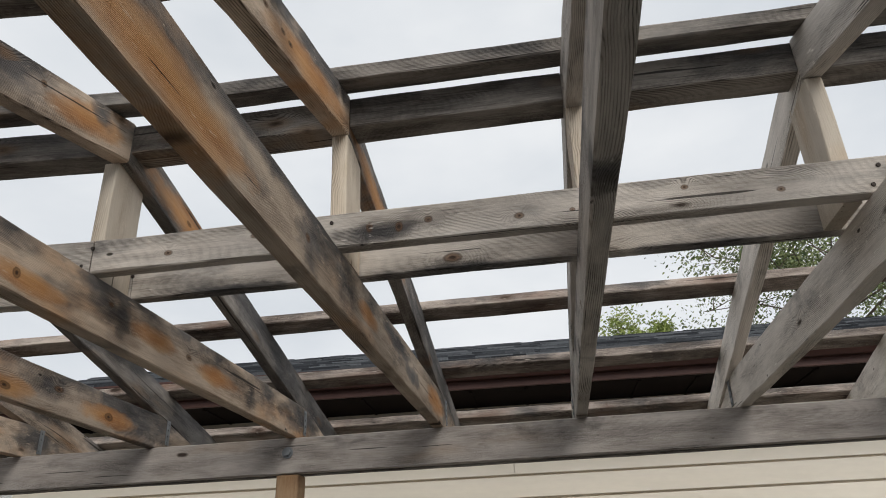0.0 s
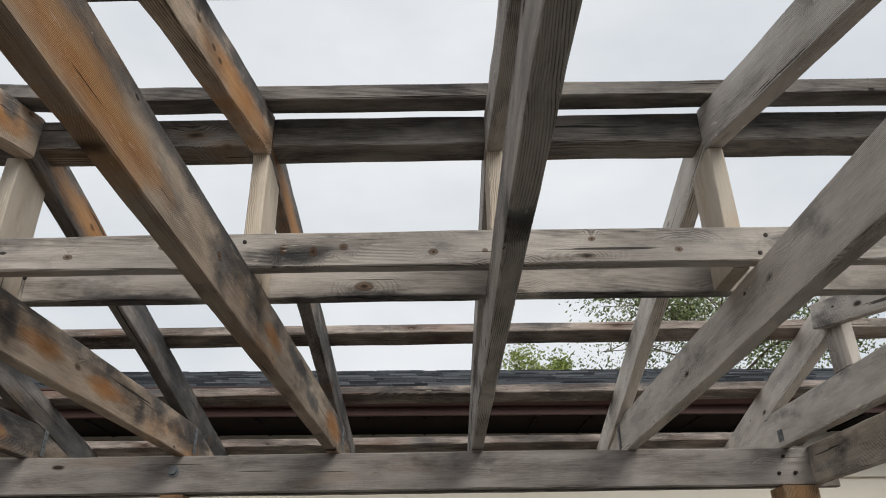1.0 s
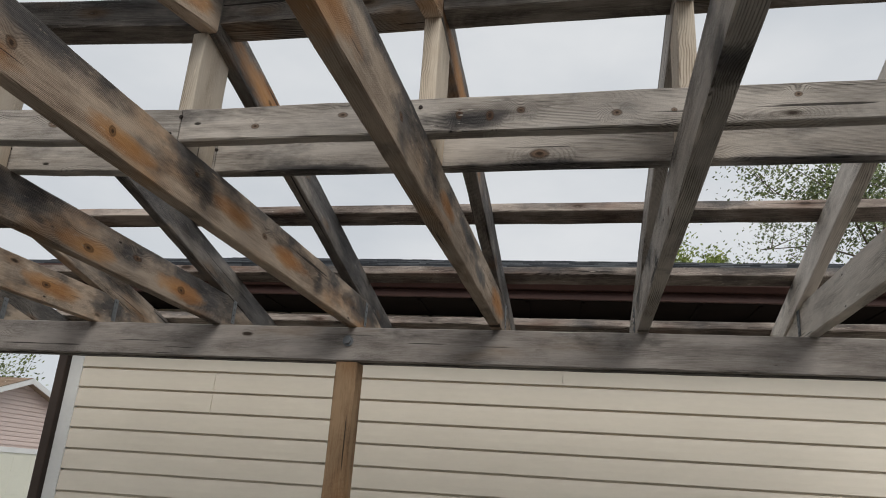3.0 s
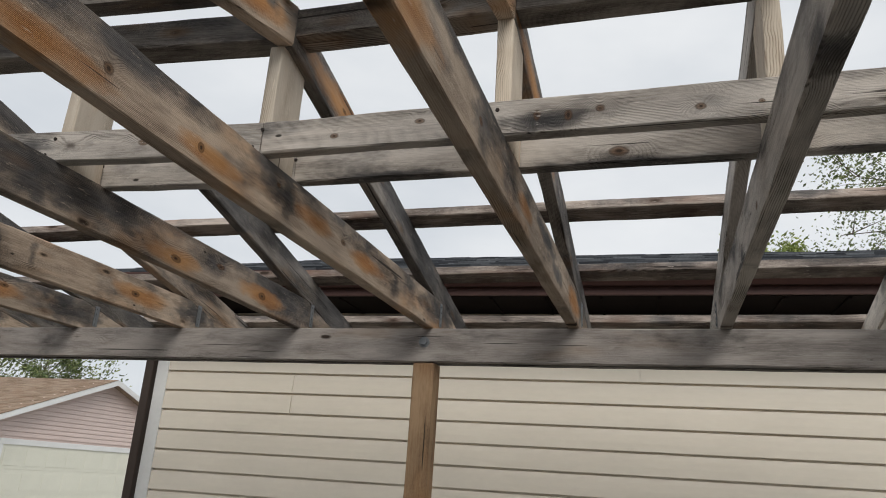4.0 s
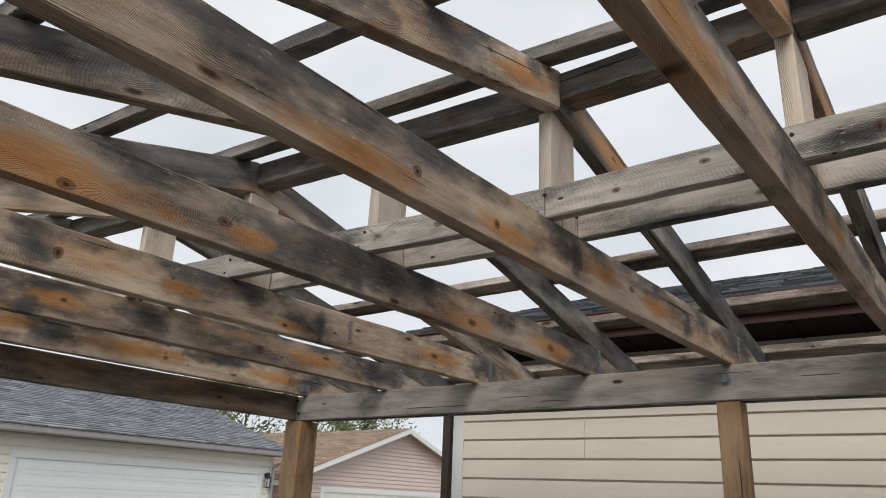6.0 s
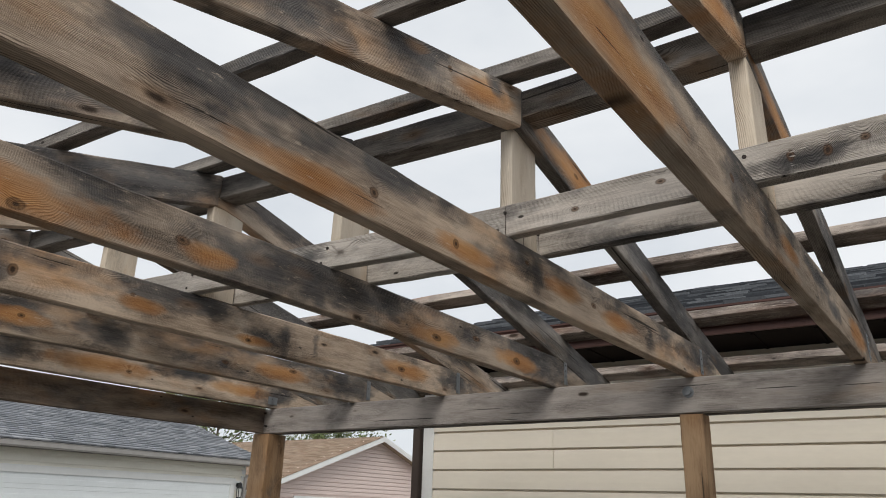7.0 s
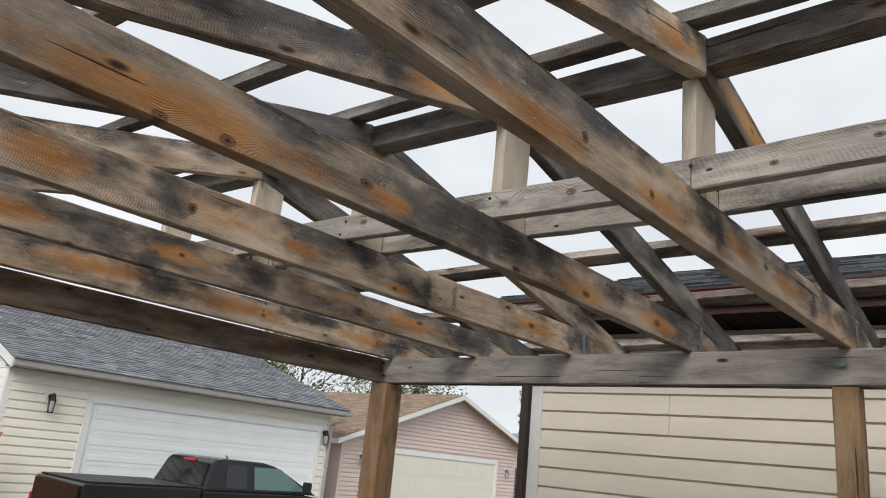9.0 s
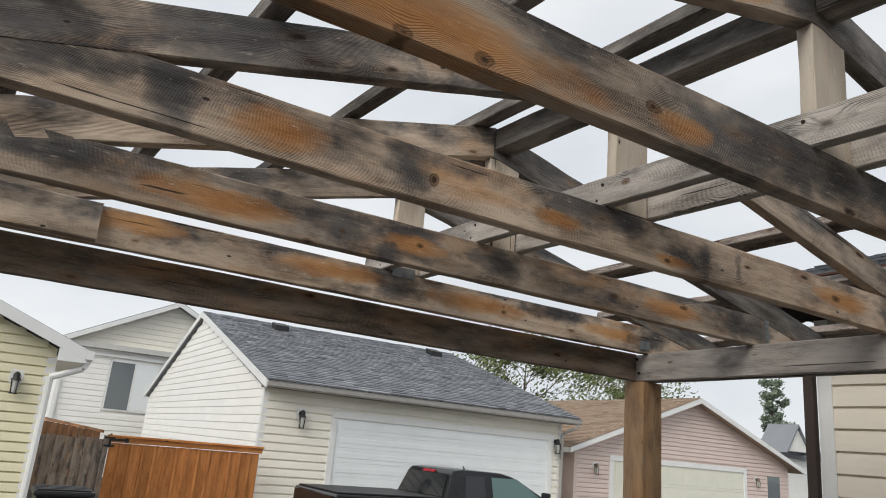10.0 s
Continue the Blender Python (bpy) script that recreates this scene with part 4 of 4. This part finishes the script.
    for a, b in zip(pts, pts[1:]):
        cyl(bm, a, b, 0.04, n=8)
    part("downspout", bm, GREYMETAL, g, "grey downspout")
    wall_lamp(x0, y0 + 0.86, 2.0, 0, "black coach lantern on the white garage wall")
    wall_lamp(x0, y0 + wd - 0.2, 1.98, 0, "black coach lantern at the garage corner")


white_garage()


def pink_garage():
    x0, ya, yb, eave, peak = -15.6, 11.25, 20.95, 2.02, 3.92
    g = thing("garage", "pink-sided garage with tan shingle roof and cream door", "garage", at=(x0, ya, 0))
    wd, deep = yb - ya, 9.0
    half = wd / 2
    over = 0.5
    rise = (peak - eave) / (half + over)
    low = -0.75
    boxed("wall", PINKV, g, (-deep, -0.006, 0.0, wd, low, eave + 0.1), 0.0)
    bm = bmesh.new()
    prism(bm, [(0, eave + 0.1), (wd, eave + 0.1), (half, peak - 0.1)], -deep, -0.006)
    part("gable_wall", bm, PINKV, g)
    face = Matrix(((0, -1, 0, 0), (1, 0, 0, 0), (0, 0, 1, 0), (0, 0, 0, 1)))
    d0, d1, dtop = 1.45, 7.3, 1.78
    ev = eave + rise * over
    siding(g, PINKV, face, wd, low, peak - 0.15, 0.125, [(d0 - 0.14, d1 + 0.14, low, dtop + 0.15)],
           gable=lambda z: (0, wd) if z < ev else ((z - ev) / rise, wd - (z - ev) / rise))
    garage_door(g, 0.0, d0, d1, low, dtop, DOORC, WHITEP, 4, 8)
    for s in (-1, 1):
        e = half + s * (half + over)
        bm = bmesh.new()
        prism(bm, [(e, eave), (half, peak), (half, peak - 0.16), (e, eave - 0.14)], 0.36, 0.4)
        part("barge_board", bm, WHITEP, g, "white barge board")
        bm = bmesh.new()
        prism(bm, [(e, eave + 0.002), (half, peak + 0.002), (half, peak - 0.1), (e, eave - 0.1)], -deep, 0.36)
        part("roof", bm, SH_TAN, g, "tan shingle roof")
        if s < 0:
            up = Vector((0, half + over, peak - eave))
            shingles(g, SH_TAN, frame_of(0.4, e - 0.02, eave + 0.006, (-1, 0, 0), up) @ Matrix.Diagonal((1, 1, -1, 1)), deep + 0.4, up.length, 0.14, 0.3, 8, 0.007, "tan asphalt shingles")
            boxed("fascia", WHITEP, g, (-deep, 0.36, e - 0.03, e - 0.004, eave - 0.14, eave + 0.0), 0.003)
    boxed("corner_trim", PINKV, g, (-0.1, 0.03, -0.03, 0.08, low, eave), 0.004)
    wall_lamp(x0, ya + 0.75, 1.5, 0, "white-backed lantern with a bronze cap on the pink garage", BRONZE, 0.8)
    wall_lamp(x0, ya + 7.95, 1.5, 0, "white-backed lantern with a bronze cap on the pink garage", BRONZE, 0.8)
    boxed("side_door", GLASSG, g, (0.0, 0.03, 8.55, 9.2, low, 1.75), 0.004, "grey side door")


pink_garage()


def yellow_garage():
    x0, yr, eave = -11.0, -2.28, 2.36
    wd, half, deep, over, rise = 6.0, 3.0, 2.6, 0.34, 0.42
    g = thing("garage", "pale yellow sided garage with white fascia and downspout", "garage", at=(x0, yr, 0))
    ev = eave + rise * over
    boxed("wall", YELLOWV, g, (-deep, -0.006, -wd, 0.0, LOW, ev), 0.0)
    bm = bmesh.new()
    prism(bm, [(0, ev), (-wd, ev), (-half, ev + rise * half)], -deep, -0.006)
    part("gable_wall", bm, YELLOWV, g)
    face = Matrix(((0, -1, 0, 0), (1, 0, 0, -wd), (0, 0, 1, 0), (0, 0, 0, 1)))
    siding(g, YELLOWV, face, wd, LOW, ev + rise * half - 0.1, 0.125, gable=lambda z: (0, wd) if z < ev else ((z - ev) / rise, wd - (z - ev) / rise))
    for s in (1, -1):
        e = -half + s * (half + over)
        top = ev + rise * half
        bm = bmesh.new()
        prism(bm, [(e, eave), (-half, top), (-half, top + 0.16), (e, eave + 0.16)], 0.26, 0.3)
        part("barge_board", bm, WHITEP, g, "white barge board")
        bm = bmesh.new()
        prism(bm, [(e, eave + 0.02), (-half, top + 0.02), (-half, top + 0.17), (e, eave + 0.17)], -deep - 0.3, 0.26)
        part("roof", bm, SH_GREY, g, "grey shingle roof")
        bm = bmesh.new()
        box(bm, -deep, 0.3, e - 0.0 if s > 0 else e - 0.1, e + 0.1 if s > 0 else e, eave + 0.02, eave + 0.14, 0.01)
        part("gutter", bm, WHITEP, g, "white gutter")
    bm = bmesh.new()
    pts = [(0.2, over + 0.05, eave + 0.02), (0.2, over, eave - 0.1), (0.06, -0.02, eave - 0.25), (0.06, -0.02, LOW + 0.1)]
    for a, b in zip(pts, pts[1:]):
        cyl(bm, a, b, 0.045, n=8)
    part("downspout", bm, WHITEP, g, "white downspout")
    boxed("soffit", WHITEP, g, (-deep, 0.255, 0.022, over - 0.01, eave - 0.03, eave + 0.018), 0.0, "white soffit")
    bm = bmesh.new()
    prism(bm, [(0.0, eave - 0.03), (over + 0.02, eave - 0.03), (over + 0.02, eave + 0.005), (0.0, eave + 0.14)], 0.262, 0.298)
    part("eave_return", bm, WHITEP, g, "white boxed eave end")
    boxed("corner_trim", WHITEP, g, (-0.1, 0.024, -0.1, 0.02, LOW, ev - 0.1), 0.004)
    wall_lamp(x0, -2.69, 1.98, 0, "black coach lantern on the yellow wall", size=0.75)


yellow_garage()


def white_house():
    x0, ya, yb, eave = -30.0, -0.95, 6.5, 4.4
    g = thing("house", "two-storey white sided house with a sliding window", "house", at=(x0, ya, 0))
    wd, half, deep, over, rise = yb - ya, (yb - ya) / 2, 9.0, 0.4, 0.5
    boxed("wall", WHITEV, g, (-deep, -0.006, 0, wd, LOW, eave), 0.0)
    bm = bmesh.new()
    prism(bm, [(0, eave), (wd, eave), (half, eave + rise * half)], -deep, -0.006)
    part("gable_wall", bm, CREAM, g)
    face = Matrix(((0, -1, 0, 0), (1, 0, 0, 0), (0, 0, 1, 0), (0, 0, 0, 1)))
    win = (1.72, 3.42, 2.08, 3.83)
    siding(g, WHITEV, face, wd, 0.5, eave - 0.15, 0.2, [(win[0] - 0.08, win[1] + 0.08, win[2] - 0.08, win[3] + 0.08)])
    siding(g, CREAM, face, wd, eave + 0.05, eave + rise * half, 0.2, gap=0.02, gable=lambda z: ((z - eave) / rise, wd - (z - eave) / rise))
    boxed("trim_band", FASCIA, g, (-0.02, 0.3, -0.2, wd + 0.2, eave - 0.16, eave + 0.04), 0.01, "grey-white eave band")
    boxed("trim_band", WHITEP, g, (-0.02, 0.12, 0.0, wd, eave - 0.42, eave - 0.3), 0.01, "white band under the eave")
    boxed("corner_trim", WHITEP, g, (-0.1, 0.04, -0.03, 0.16, LOW, eave - 0.43), 0.006)
    boxed("downspout", WHITEP, g, (0.042, 0.12, 0.02, 0.1, LOW, eave - 0.2), 0.01, "white downspout")
    for s in (-1, 1):
        e = half + s * (half + over)
        top = eave + rise * half
        bm = bmesh.new()
        prism(bm, [(e, eave - rise * over), (half, top), (half, top + 0.2), (e, eave - rise * over + 0.2)], -deep, 0.4)
        part("roof", bm, SH_GREY, g, "grey shingle roof")
        bm = bmesh.new()
        prism(bm, [(e, eave - rise * over - 0.02), (half, top - 0.02), (half, top + 0.17), (e, eave - rise * over + 0.17)], 0.402, 0.44)
        part("barge_board", bm, WHITEP, g, "off-white barge board")
    w = part("window", *(lambda b: (box(b, -0.01, 0.05, win[0] - 0.07, win[1] + 0.07, win[2] - 0.07, win[3] + 0.07, 0.008), b)[1:])(bmesh.new()), WHITEP, g, "white sliding window")
    mid = (win[0] + win[1]) / 2
    boxed("pane", GLASSG, w, (0.051, 0.058, win[0], mid - 0.03, win[2], win[3]), 0.0)
    boxed("mullion", WHITEP, w, (0.051, 0.075, mid - 0.03, mid + 0.03, win[2], win[3]), 0.004)
    boxed("pane", DOORW, w, (0.051, 0.058, mid + 0.03, win[1], win[2], win[3]), 0.0, "pane with a pale blind")


white_house()


# ---- fence and gate ----
def fence():
    x = -14.4
    top = 1.36 - LOW
    f = thing("fence_gate", "orange-stained cedar fence gate with a capped top rail", "gate", at=(x, 0.5, LOW))
    for k in range(14):
        y = -1.32 + 0.2 * k
        board("board", CEDAR, (0.0, y, 0.05), (0.0, y, top - 0.12), 0.02, 0.19, f)
    for k in range(13):
        y = -1.22 + 0.2 * k
        board("batten", CEDAR, (0.026, y, 0.05), (0.026, y, top - 0.13), 0.032, 0.05, f)
    board("top_rail", CEDAR, (0.012, -1.44, top - 0.065), (0.012, 1.42, top - 0.065), 0.07, 0.09, f)
    board("cap", CEDAR, (0.015, -1.46, top), (0.015, 1.44, top), 0.13, 0.038, f)
    bm = bmesh.new()
    box(bm, 0.052, 0.058, -1.42, -1.12, top - 0.085, top - 0.045, 0.002)
    cyl(bm, (0.06, -1.42, top - 0.2), (0.06, -1.42, top + 0.04), 0.018)
    for dz in (-0.16, -0.02):
        box(bm, 0.052, 0.06, -1.52, -1.34, top + dz - 0.03, top + dz, 0.004)
    cyl(bm, (0.056, -1.14, top - 0.065), (0.062, -1.14, top - 0.065), 0.04, n=12)
    part("hinge", bm, BLACKM, f, "black strap hinge")
    g = thing("fence", "old dark weathered wooden fence beside the gate", "fence", at=(x, -1.0, LOW))
    for k in range(8):
        y = -0.1 - 0.155 * k
        board("board", OLDFENCE, (0.0, y, 0.05), (0.0, y, top - 0.07 + 0.012 * (k % 3)), 0.02, 0.149, g)
    board("post", OLDFENCE, (0.0, 0.02, 0), (0.0, 0.02, top), 0.09, 0.09, g)
    h = thing("fence", "brown wooden fence running behind the gate", "fence", at=(x - 0.3, -1.0, LOW))
    for k in range(12):
        xx = -0.155 * k - 0.3
        yy = -0.1 - 0.09 * k
        board("board", OLDCEDAR, (xx, yy, 0.05), (xx, yy, top + 0.05 + 0.012 * k), 0.02, 0.149, h)
    board("top_rail", OLDCEDAR, (-0.2, 0.0, top + 0.06), (-2.2, -1.2, top + 0.24), 0.05, 0.05, h)


fence()


def bin_():
    b = thing("wheelie_bin", "black plastic wheeled bin with a ribbed lid", "bin", at=(-9.2, -2.02, LOW))
    b.scale = (1.0, 0.9, 1.17)
    bm = bmesh.new()
    prism(bm, [(-0.24, 0.06), (0.24, 0.06), (0.3, 0.98), (-0.3, 0.98)], -0.27, 0.27)
    part("body", bm, BLACKM, b)
    bm = bmesh.new()
    box(bm, -0.33, 0.33, -0.34, 0.34, 0.985, 1.03, 0.02)
    for k in range(4):
        box(bm, -0.28 + 0.16 * k, -0.2 + 0.16 * k, -0.3, 0.3, 1.031, 1.045, 0.006)
    part("lid", bm, BLACKM, b)
    for s in (-1, 1):
        bm = bmesh.new()
        cyl(bm, (-0.25, s * 0.28, 0.1), (-0.25, s * 0.33, 0.1), 0.1, n=16)
        part("wheel", bm, TYRE, b)


bin_()


# ---- pickup truck ----
def truck():
    t = thing("pickup_truck", "black extended-cab pickup truck with a tonneau cover, parked", "truck", at=(-12.0, 2.15, LOW - 0.1))
    w = 0.97
    deck = 1.27

    def shell(name, outline, half_w, taper, mat, parent=t, label="", bev=0.03):
        """A body part from a side outline (y, z); taper narrows it towards its top."""
        bm = bmesh.new()
        prism(bm, outline, -half_w, half_w)
        zs = [p[1] for p in outline]
        lo, hi = min(zs), max(zs)
        for v in bm.verts:
            v.co.x *= 1 - taper * (v.co.z - lo) / (hi - lo)
        bmesh.ops.bevel(bm, geom=bm.edges[:], offset=bev, segments=2, affect="EDGES", profile=0.6)
        return part(name, bm, mat, parent, label)
    shell("bed", [(0.0, 0.5), (2.05, 0.5), (2.05, deck), (0.03, deck), (0.0, deck - 0.05)], w, 0.03, TRUCKP)
    bm = bmesh.new()
    box(bm, -w + 0.08, w - 0.08, 0.06, 2.0, deck + 0.002, deck + 0.03, 0.012)
    part("tonneau_cover", bm, BLACKM, t, "black vinyl bed cover")
    boxed("tailgate", TRUCKP, t, (-w + 0.1, w - 0.1, -0.03, -0.001, 0.6, deck - 0.04), 0.012)
    boxed("tail_light", REDL, t, (w - 0.09, w + 0.0, -0.022, 0.06, 0.6, deck - 0.3), 0.012)
    boxed("tail_light", REDL, t, (-w, -w + 0.09, -0.022, 0.06, 0.6, deck - 0.3), 0.012)
    shell("cab", [(2.08, 0.42), (4.3, 0.42), (4.3, deck - 0.03), (2.08, deck - 0.03)], w, 0.02, TRUCKP)
    cab = shell("cab_roof", [(2.1, deck - 0.035), (2.27, 1.70), (2.33, 1.765), (2.5, 1.79), (3.35, 1.78), (3.62, 1.73), (3.8, 1.66), (4.62, deck - 0.03)], w * 0.97, 0.17, TRUCKP, bev=0.035)
    shell("hood", [(4.31, 0.42), (5.7, 0.42), (5.72, 0.95), (5.6, 1.1), (4.31, deck - 0.03)], w, 0.05, TRUCKP)
    # glass: rear, side panes, windscreen
    bm = bmesh.new()
    q = [bm.verts.new(p) for p in ((-0.78, 2.118, deck + 0.03), (0.78, 2.118, deck + 0.03), (0.68, 2.262, 1.685), (-0.68, 2.262, 1.685))]
    bm.faces.new(q)
    r = bmesh.ops.extrude_face_region(bm, geom=bm.faces[:])
    bmesh.ops.translate(bm, vec=(0, -0.012, 0.006), verts=[e for e in r["geom"] if isinstance(e, bmesh.types.BMVert)])
    part("rear_window", bm, GLASS, cab, "dark tinted rear window")
    boxed("brake_light", REDL, cab, (-0.2, 0.2, 2.255, 2.31, 1.70, 1.745), 0.008, "red high brake light")

    def side_pane(y0, y1, y2, y3, mat, label):
        for s in (1, -1):
            bm = bmesh.new()

            def xs(z):
                return s * (w * 0.97 * (1 - 0.17 * (z - deck + 0.035) / (1.79 - deck + 0.035)) + 0.006)
            z0, z1 = deck + 0.03, 1.69
            vs = [bm.verts.new((xs(z), y, z)) for y, z in ((y0, z0), (y1, z0), (y2, z1), (y3, z1))]
            bm.faces.new(vs if s > 0 else vs[::-1])
            part("side_window", bm, mat, cab, label)
    side_pane(2.52, 2.98, 2.98, 2.56, GLASS, "dark tinted rear side window")
    side_pane(3.14, 4.36, 3.74, 3.14, GLASST, "clear front side window")
    bm = bmesh.new()
    cyl(bm, (0.25, 2.9, 1.785), (0.25, 2.86, 1.84), 0.016, 0.01)
    part("antenna", bm, BLACKM, cab)
    for s in (1, -1):
        boxed("mirror", BLACKM, cab, (s * 1.08 - 0.1, s * 1.08 + 0.1, 4.2, 4.28, deck + 0.02, deck + 0.22), 0.03)
    for yy in (1.0, 4.75):
        for s in (1, -1):
            bm = bmesh.new()
            cyl(bm, (s * (w - 0.24), yy, 0.39), (s * (w + 0.012), yy, 0.39), 0.39, n=24)
            wh = part("wheel", bm, TYRE, t)
            bm = bmesh.new()
            cyl(bm, (s * (w + 0.013), yy, 0.39), (s * (w + 0.022), yy, 0.39), 0.25, 0.22, n=16)
            part("rim", bm, STEEL, wh)


truck()


# ---- trees ----
def tree(name, x, y, height, crown_low, radius, leaves, leaf, mat, seed, label, slim=1.0, limbs=16, gappy=0.5):
    """A tapered trunk with limbs that fork, and a crown of single leaves gathered in loose clumps."""
    rnd = random.Random(seed)
    t = thing(name, label, "tree", at=(x, y, ground_height(x, y)))
    bm = bmesh.new()
    top = Vector((rnd.uniform(-0.3, 0.3), rnd.uniform(-0.3, 0.3), height * 0.95))
    joints = [Vector((0, 0, 0)) + (top - Vector((0, 0, 0))) * (k / 6) + Vector((rnd.uniform(-0.12, 0.12), rnd.uniform(-0.12, 0.12), 0)) for k in range(7)]
    base = height * 0.022
    for k in range(6):
        cyl(bm, joints[k], joints[k + 1], base * (1 - k / 6.5), base * (1 - (k + 1) / 6.5), 8, False)
    tips = []
    for k in range(limbs):
        f = crown_low / height + (1 - crown_low / height) * (k + 0.5) / limbs * 0.92
        p = joints[min(5, int(f * 6))].lerp(joints[min(6, int(f * 6) + 1)], f * 6 % 1)
        a = k * 2.4 + rnd.uniform(-0.4, 0.4)
        g = (f * height - crown_low) / (height - crown_low)
        reach = radius * slim * max(0.12, math.sin(math.pi * min(1, 0.18 + 0.8 * g)) ** 0.7) * rnd.uniform(0.6, 1.15)
        q = p + Vector((math.cos(a) * reach, math.sin(a) * reach, reach * rnd.uniform(0.15, 0.75)))
        mid = p.lerp(q, 0.5) + Vector((0, 0, reach * 0.1))
        cyl(bm, p, mid, base * 0.34 * (1.1 - g), base * 0.2 * (1.1 - g), 6, False)
        cyl(bm, mid, q, base * 0.2 * (1.1 - g), base * 0.05, 5, False)
        tips += [q, mid.lerp(q, 0.5), mid]
        for _ in range(5):
            s = mid.lerp(q, rnd.uniform(0.0, 1.0))
            e = s + Vector((rnd.uniform(-1, 1), rnd.uniform(-1, 1), rnd.uniform(-0.3, 1.0))) * reach * 0.42
            cyl(bm, s, e, base * 0.08, base * 0.02, 4, False)
            tips += [e, s.lerp(e, 0.6)]
    part("trunk", bm, BARK, t)
    verts, faces = [], []
    clumps = [(p, rnd.uniform(0.25, 0.62) * radius * 0.42) for p in tips if rnd.random() > gappy * 0.35]
    for _ in range(leaves):
        c, r = rnd.choice(clumps)
        d = Vector((rnd.gauss(0, 1), rnd.gauss(0, 1), rnd.gauss(0, 0.8)))
        p = c + d * r * 0.5
        n = Vector((rnd.uniform(-1, 1), rnd.uniform(-1, 1), rnd.uniform(-0.6, 1))).normalized()
        u = n.orthogonal().normalized()
        v = n.cross(u)
        s = leaf * rnd.uniform(0.6, 1.3)
        i = len(verts)
        verts += [p - u * s, p - v * s * 0.45 + n * s * 0.1, p + u * s, p + v * s * 0.45 + n * s * 0.1]
        faces.append((i, i + 1, i + 2, i + 3))
    me = bpy.data.meshes.new("crown")
    me.from_pydata([tuple(p) for p in verts], [], faces)
    me.materials.append(mat)
    ob = new("crown", me)
    ob.parent = t
    return t


tree("tree", 8.2, 15.5, 9.7, 4.0, 4.0, 26000, 0.052, LEAF_A, 11, "green leafy tree with a loose open crown behind the garage", 1.0, 20)
tree("tree", 4.0, 17.5, 8.3, 4.0, 2.0, 14000, 0.055, LEAF_B, 12, "yellow-green leafy tree behind the garage", 1.0, 14, 0.2)
tree("tree", -37.0, 26.0, 9.0, 2.5, 4.5, 9000, 0.12, LEAF_A, 13, "sparse leafy tree behind the garages", 1.0, 20, 0.9)
tree("tree", -38.0, 36.0, 9.2, 2.5, 4.0, 9000, 0.12, LEAF_A, 14, "sparse leafy tree behind the garages", 1.0, 18, 0.9)
tree("tree", -40.0, 55.8, 11.6, 2.0, 1.7, 7000, 0.15, LEAF_C, 15, "tall slim dark poplar in the distance", 0.8, 22, 0.2)


def distant_house():
    g = thing("house", "distant house with a blue-grey roof and white gable", "house", at=(-36.0, 51.5, 0))
    boxed("wall", WHITEV, g, (-8, -0.2, -2.0, 6.0, LOW, 3.6), 0.0)
    bm = bmesh.new()
    prism(bm, [(-2.6, 3.5), (2.0, 5.0), (6.6, 3.5)], -8.4, 0.2)
    part("roof", bm, SH_GREY, g, "blue-grey shingle roof")
    bm = bmesh.new()
    prism(bm, [(-1.2, 4.0), (0.2, 5.9), (1.6, 4.0)], -1.5, 0.9)
    part("dormer", bm, WHITEV, g, "white dormer gable")
    for s in (-1, 1):
        bm = bmesh.new()
        prism(bm, [(0.2, 5.9), (0.2, 6.1), (0.2 + s * 1.7, 3.85), (0.2 + s * 1.6, 3.8)], -1.6, 1.1)
        part("dormer_roof", bm, SH_GREY, g)


distant_house()
